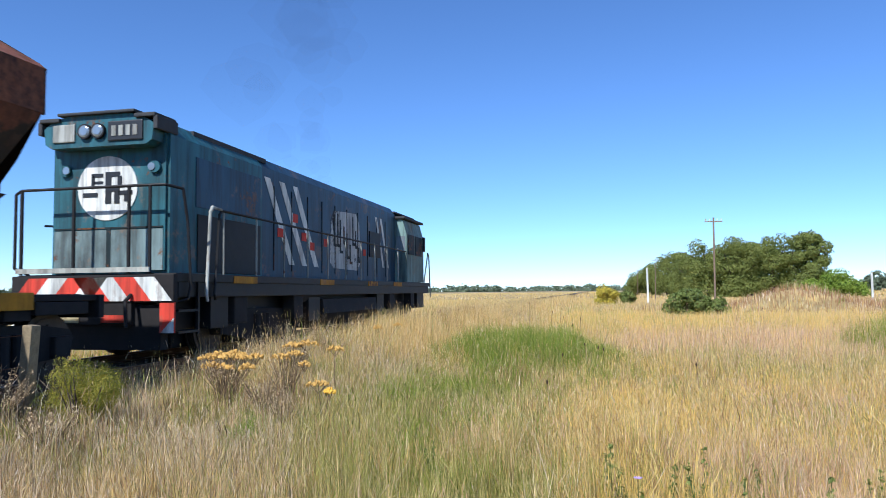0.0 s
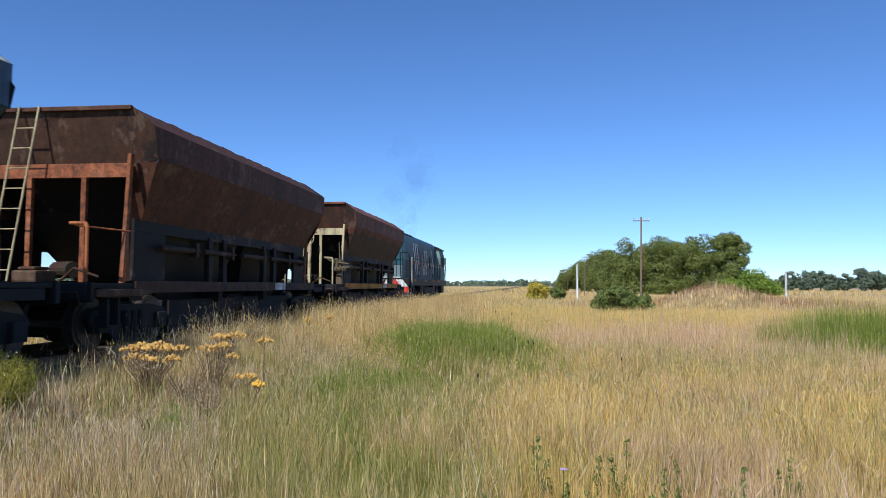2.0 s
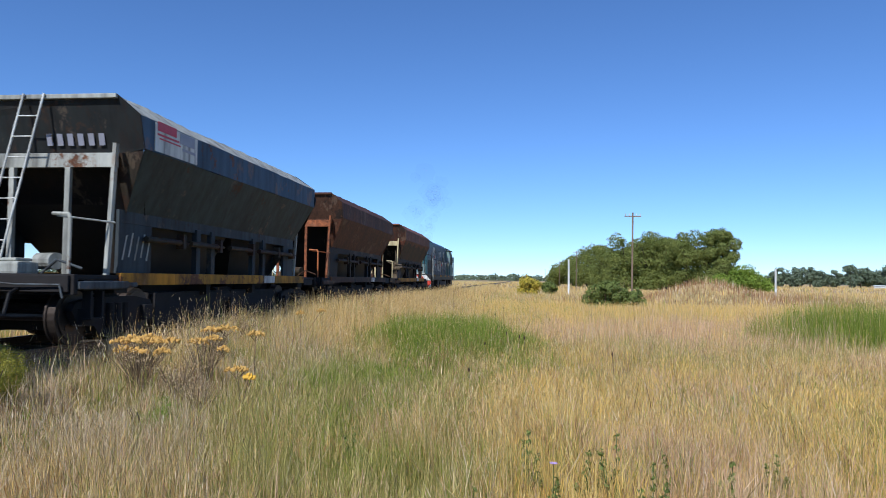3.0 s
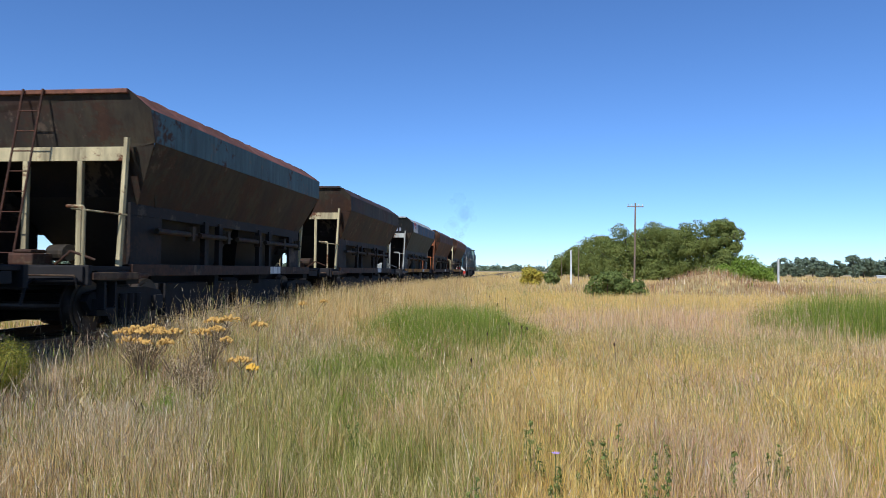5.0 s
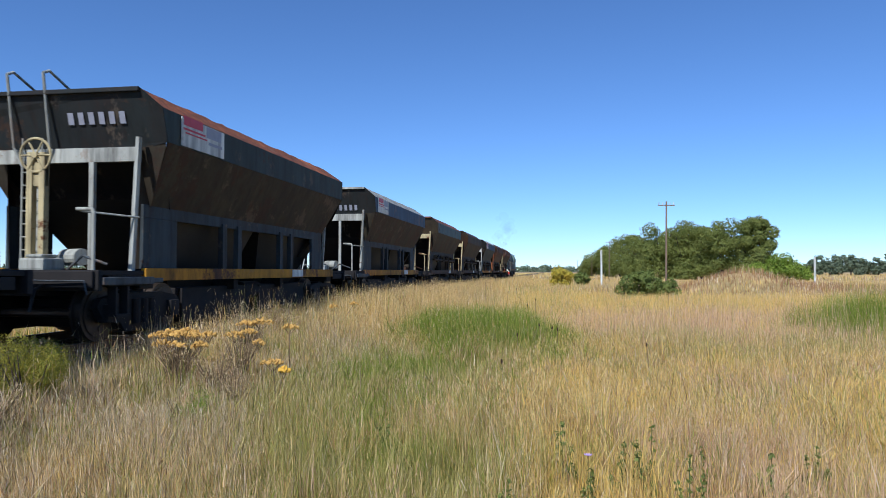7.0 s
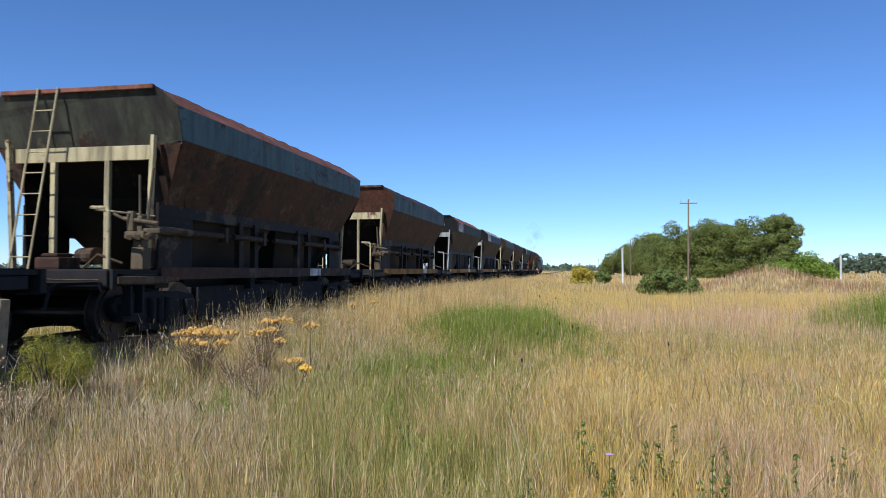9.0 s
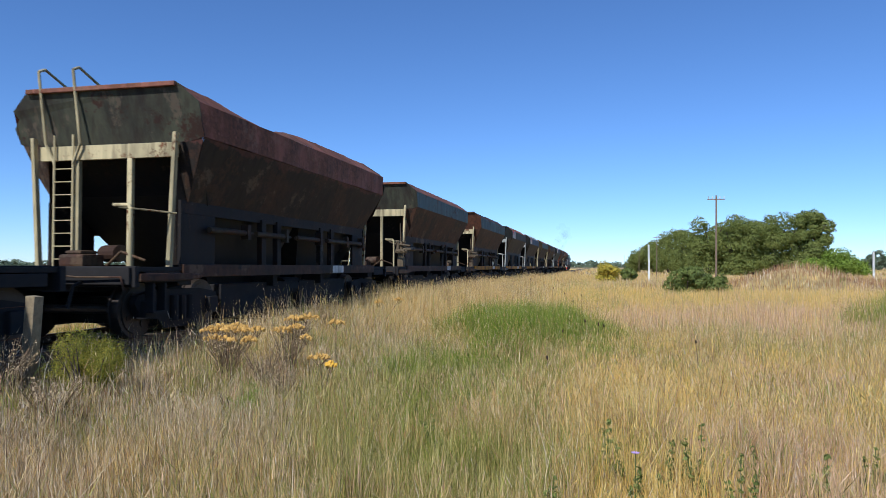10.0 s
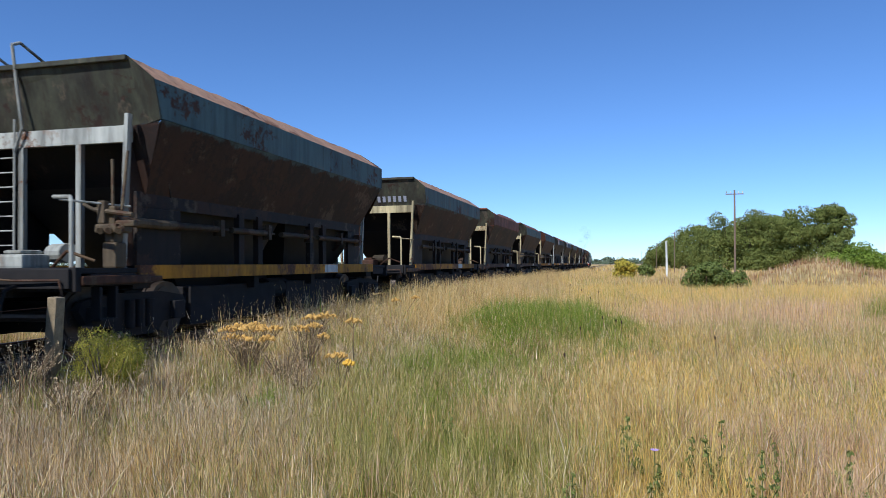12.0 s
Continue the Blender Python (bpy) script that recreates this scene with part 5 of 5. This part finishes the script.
def fence():
    f = thing("wire_fence", "weathered wooden fence posts with rusty wire", "fence")
    for i, (y, lean) in enumerate(((5.85, 4), (2.0, -2), (-2.0, 3), (-6.0, 1))):
        bm = boxes((-0.055, 0.055, -0.06, 0.06, -0.75, 0.82), bevel=0.012)
        part("fence_post", bm, POST_WOOD, f, at=pose(-5.42, y, 0, 0, lean, 12 * i))
    for z in (0.72, 0.42):
        part("wire", rods(0.004, [(-5.42, 5.85, z), (-5.40, 2.0, z - 0.04), (-5.42, -2.0, z), (-5.4, -6.0, z - 0.03)], n=5), RUSTED, f)


fence()


def far_shed():
    a = radians(26.6)
    p = thing("shed", "long low white shed beyond the dry field", "shed", "", pose(330 * math.sin(a), 330 * math.cos(a), -0.55, 0, 0, -25))
    part("wall", boxes((-9, 9, -3, 3, 0, 0.9), bevel=0.03), WHITE, p)
    bm = bmesh.new()
    extrude_y(bm, [(-3.3, 0.9), (3.3, 0.9), (0, 1.3)], -9.3, 9.3)
    part("roof", bm, WHITE, p, at=pose(0, 0, 0, 0, 0, 90))


far_shed()


# ---- flowers and weeds ----
def dried_flower(x, y, top, heads, seed, bright=False):
    """A plant with stiff stems that end in flat clusters of small heads."""
    rng = np.random.default_rng(seed)
    z = float(ground_z(np.array([x]), np.array([y]))[0])
    p = thing("dried_flower_plant", "dry stemmed plant with flat golden flower clusters", "flower", "golden flowers by the track", pose(x, y, z))
    bm = bmesh.new()
    for dx, dy, dz, w in heads:
        e = Vector((dx, dy, top - z + dz - 0.03))
        mid = Vector((dx * 0.35, dy * 0.35, e.z * 0.55))
        rod(bm, (0, 0, 0), mid, 0.008, 5, 0.006)
        rod(bm, mid, e, 0.006, 5, 0.004)
        for i in range(6):
            a = rng.random() * 6.283
            rod(bm, e - Vector((0, 0, 0.10)), e + Vector((math.cos(a) * w * 0.8, math.sin(a) * w * 0.4, 0.0)), 0.003, 4)
    part("stem", bm, STEM, p)
    for dx, dy, dz, w in heads:
        bm = bmesh.new()
        for i in range(int(30 + 240 * w)):
            a, q = rng.random() * 6.283, math.sqrt(rng.random())
            s = 0.008 + 0.012 * rng.random() ** 2
            m = Matrix.Translation((dx + math.cos(a) * q * w, dy + math.sin(a) * q * w * 0.6, top - z + dz + 0.03 * rng.random() - 0.05 * q)) @ Euler((rng.random() * 3, rng.random() * 3, 0)).to_matrix().to_4x4() @ Matrix.Diagonal((s * 1.7, s * 1.1, s * 0.6, 1))
            bmesh.ops.create_icosphere(bm, subdivisions=1, radius=1, matrix=m)
        part("flower_head", bm, FLOWER_BRIGHT if bright and dz < 0 else FLOWER, p)


dried_flower(-4.35, 7.75, 0.36, [(-0.26, 0, 0.0, 0.13), (-0.1, 0, 0.03, 0.17), (0.06, 0.05, 0.04, 0.17), (0.2, 0.02, 0.0, 0.13), (0.34, 0.05, 0.02, 0.1), (-0.16, -0.08, -0.08, 0.12), (0.02, -0.08, -0.1, 0.13), (0.3, -0.08, -0.1, 0.1)], 1)
dried_flower(-3.95, 8.6, 0.36, [(-0.12, 0, -0.06, 0.14), (0.02, 0.08, 0.08, 0.14), (0.2, 0.1, 0.10, 0.17), (0.1, -0.05, -0.02, 0.12), (0.26, -0.1, -0.14, 0.09)], 2)
dried_flower(-3.55, 9.2, 0.36, [(0, 0, 0.0, 0.12)], 3)
dried_flower(-3.0, 7.4, 0.10, [(-0.05, 0, 0.02, 0.13), (0.1, -0.05, -0.05, 0.07)], 4, True)
dried_flower(-4.3, 13.5, 0.42, [(0, 0, 0, 0.10), (0.3, 0.4, 0.04, 0.10)], 5)


def dry_clump(x, y, w, h, seed):
    """A dead shrub: a fan of brittle stems with curled remnants of leaves."""
    rng = np.random.default_rng(seed)
    z = float(ground_z(np.array([x]), np.array([y]))[0])
    p = thing("dry_shrub", "brittle brown dead shrub by the railway", "shrub", "dead shrubs", pose(x, y, z))
    bm = bmesh.new()
    tips = []
    for i in range(64):
        a, q = rng.random() * 6.283, math.sqrt(rng.random())
        e = Vector((math.cos(a) * q * w, math.sin(a) * q * w, h * (0.6 + 0.5 * rng.random())))
        m = e * 0.5 + Vector((0, 0, h * 0.12))
        rod(bm, (0.1 * e.x, 0.1 * e.y, 0), m, 0.005, 4, 0.004)
        rod(bm, m, e, 0.004, 4, 0.0015)
        tips += [m.lerp(e, t) for t in (0.3, 0.6, 0.9)]
    part("stem", bm, STEM, p)
    crown("dead_leaves", leaf_cloud(rng, [(*t, 0.03) for t in tips], 800, 0.010, 1.0), DEAD_LEAF, p)


for i, (x, y, w, h) in enumerate(((-4.35, 7.7, 0.34, 0.72), (-3.75, 7.5, 0.3, 0.62), (-3.95, 8.5, 0.3, 0.75), (-5.15, 8.6, 0.35, 0.55), (-3.3, 7.0, 0.26, 0.55), (-5.5, 6.6, 0.3, 0.6), (-4.6, 10.2, 0.35, 0.7), (-4.9, 12.4, 0.35, 0.75), (-4.6, 5.2, 0.3, 0.5), (-5.3, 5.4, 0.3, 0.7))):
    dry_clump(x, y, w, h, 700 + i)


def weed(x, y, h, seed, mat=LEAF_DARK):
    """Upright leafy weed with stubby side shoots."""
    rng = np.random.default_rng(seed)
    z = float(ground_z(np.array([x]), np.array([y]))[0])
    p = thing("weed", "upright dark green leafy weed among dry grass", "weed", "leafy weeds", pose(x, y, z))
    bm = bmesh.new()
    tips = []
    for i in range(5):
        a = rng.random() * 6.283
        e = Vector((math.cos(a) * h * 0.14 * (i > 0), math.sin(a) * h * 0.14 * (i > 0), h * (1 - 0.12 * i)))
        s = Vector((0, 0, h * 0.15 * i))
        rod(bm, s, e, 0.005, 5, 0.002)
        tips += [s.lerp(e, t) for t in np.linspace(0.25, 1, 9)]
    part("stem", bm, GREEN_STEM, p)
    bl = [(*t, 0.018) for t in tips]
    crown("leaves", leaf_cloud(rng, bl, 380, 0.014, 1.0), mat, p)
    return p


for i, (x, y, h) in enumerate(((0.55, 4.2, 0.72), (0.2, 4.1, 0.5), (0.42, 4.5, 0.55), (0.9, 4.6, 0.5), (0.72, 4.0, 0.6), (1.25, 4.4, 0.52), (0.05, 4.6, 0.66), (-0.25, 3.9, 0.5), (1.6, 4.7, 0.55), (0.3, 3.7, 0.45), (1.15, 3.8, 0.48), (-1.3, 5.5, 0.5))):
    weed(x, y, h, 300 + i)


def thistle(x, y, h, seed):
    rng = np.random.default_rng(seed)
    z = float(ground_z(np.array([x]), np.array([y]))[0])
    p = thing("seed_stalk", "thin dry stalk with a dark brown seed head", "weed", "seed stalks", pose(x, y, z, rng.normal() * 4, rng.normal() * 4, 0))
    part("stalk", rod(bmesh.new(), (0, 0, 0), (0, 0, h), 0.005, 5, 0.003), STEM, p)
    bm = bmesh.new()
    bmesh.ops.create_icosphere(bm, subdivisions=2, radius=1, matrix=Matrix.Translation((0, 0, h)) @ Matrix.Diagonal((0.012, 0.012, 0.03, 1)))
    part("seed_head", bm, SEED, p)


for i, (a, r, h) in enumerate(((-3.9, 8.6, 0.62), (-0.2, 11.5, 0.72), (0.3, 11.6, 0.70), (-0.7, 12.0, 0.74), (-2.8, 11, 0.66), (7.4, 10.5, 0.65), (-1.4, 18, 0.95), (-4.0, 20, 1.1), (-2.5, 19, 1.0), (-3.2, 21, 1.15), (8.9, 22, 1.0), (5.6, 24, 0.95), (12, 23, 1.0), (-5.5, 24, 1.2), (-2.0, 15, 0.9))):
    thistle(r * math.sin(radians(a)), r * math.cos(radians(a)), h, 500 + i)


def chicory(x, y, h):
    z = float(ground_z(np.array([x]), np.array([y]))[0])
    p = thing("wildflower", "single mauve wildflower on a thin stem", "flower", "", pose(x, y, z))
    part("stem", rod(bmesh.new(), (0, 0, 0), (0, 0, h), 0.004, 5, 0.002), GREEN_STEM, p)
    bm = bmesh.new()
    for i in range(10):
        a = i * 0.628
        sheet(bm, [(0, 0, h), (0.02 * math.cos(a - 0.25), 0.02 * math.sin(a - 0.25) - 0.008, h + 0.008), (0.026 * math.cos(a), 0.026 * math.sin(a) - 0.01, h + 0.012), (0.02 * math.cos(a + 0.25), 0.02 * math.sin(a + 0.25) - 0.008, h + 0.008)], 0.001)
    part("petals", bm, MAUVE, p)


chicory(0.19, 4.15, 0.58)


# ---- exhaust haze: loose soot flecks that ride above the locomotive ----
def exhaust_smoke():
    m = Mat("thin_soot", 1.0)
    m.base(hexc(46, 42, 40))
    m.b.inputs["Alpha"].default_value = 0.036
    e = thing("exhaust_smoke", "faint grey-brown exhaust smoke above the locomotive", "smoke")
    rng = np.random.default_rng(21)
    for i in range(7):
        f = i / 6
        r = 0.35 + 1.1 * f
        V = []
        for j in range(4):
            c = np.array([0.3 * f, 9.6 - 3.6 * f, 4.5 + 4.6 * f ** 1.3]) + rng.normal(size=3) * r * 0.65
            s = r * (0.35 + 0.4 * rng.random())
            ring_of = [(math.cos(k * 0.785) * (0.75 + 0.4 * rng.random()), math.sin(k * 0.785) * (0.75 + 0.4 * rng.random())) for k in range(8)]
            V.append((c, s, ring_of))
        bm = bmesh.new()
        for c, s, ring_of in V:
            bm.faces.new([bm.verts.new((c[0] + a * s, c[1] + 0.4 * a * s, c[2] + b * s)) for a, b in ring_of])
        part("smoke_puff", bm, m.m, e)
    return e


SMOKE = exhaust_smoke()


# ---- the train runs ----
PITCH = 13.665
SLACK = {3: 0.6, 11: -0.05, 12: -0.62, 13: -0.7}
RUN = [(0.0, 10.85), (0.5, 17.85), (1.0, 24.75), (1.5, 31.4), (2.0, 38.4), (2.5, 44.75), (3.0, 51.3), (5.0, 79.5), (5.5, 86.0), (6.0, 92.95), (6.5, 99.45), (7.0, 106.2),
       (9.0, 133.3), (9.5, 140.0), (10.0, 146.8), (10.5, 153.5), (11.0, 160.1), (11.5, 166.8), (12.0, 173.2)]


def motions():
    walk(LOCO, [(t, pose(TRACK_X, s - 1.0, 0)) for t, s in RUN])
    walk(SMOKE, [(t, pose(TRACK_X, s - 1.0, 0)) for t, s in RUN])
    for k, w in enumerate(WAGONS, 1):
        walk(w, [(t, pose(TRACK_X, s - k * PITCH + 5.08 + SLACK.get(k, 0), 0)) for t, s in RUN])
    ts = [i / 30 for i in range(361)]
    ss = np.interp(ts, [t for t, _ in RUN], [s for _, s in RUN])
    for w, r, a in WHEELS:
        walk(w, [(t, pose(0, a, r) @ Matrix.Rotation(-(s - ss[0]) / r, 4, "X")) for t, s in zip(ts, ss)])


motions()
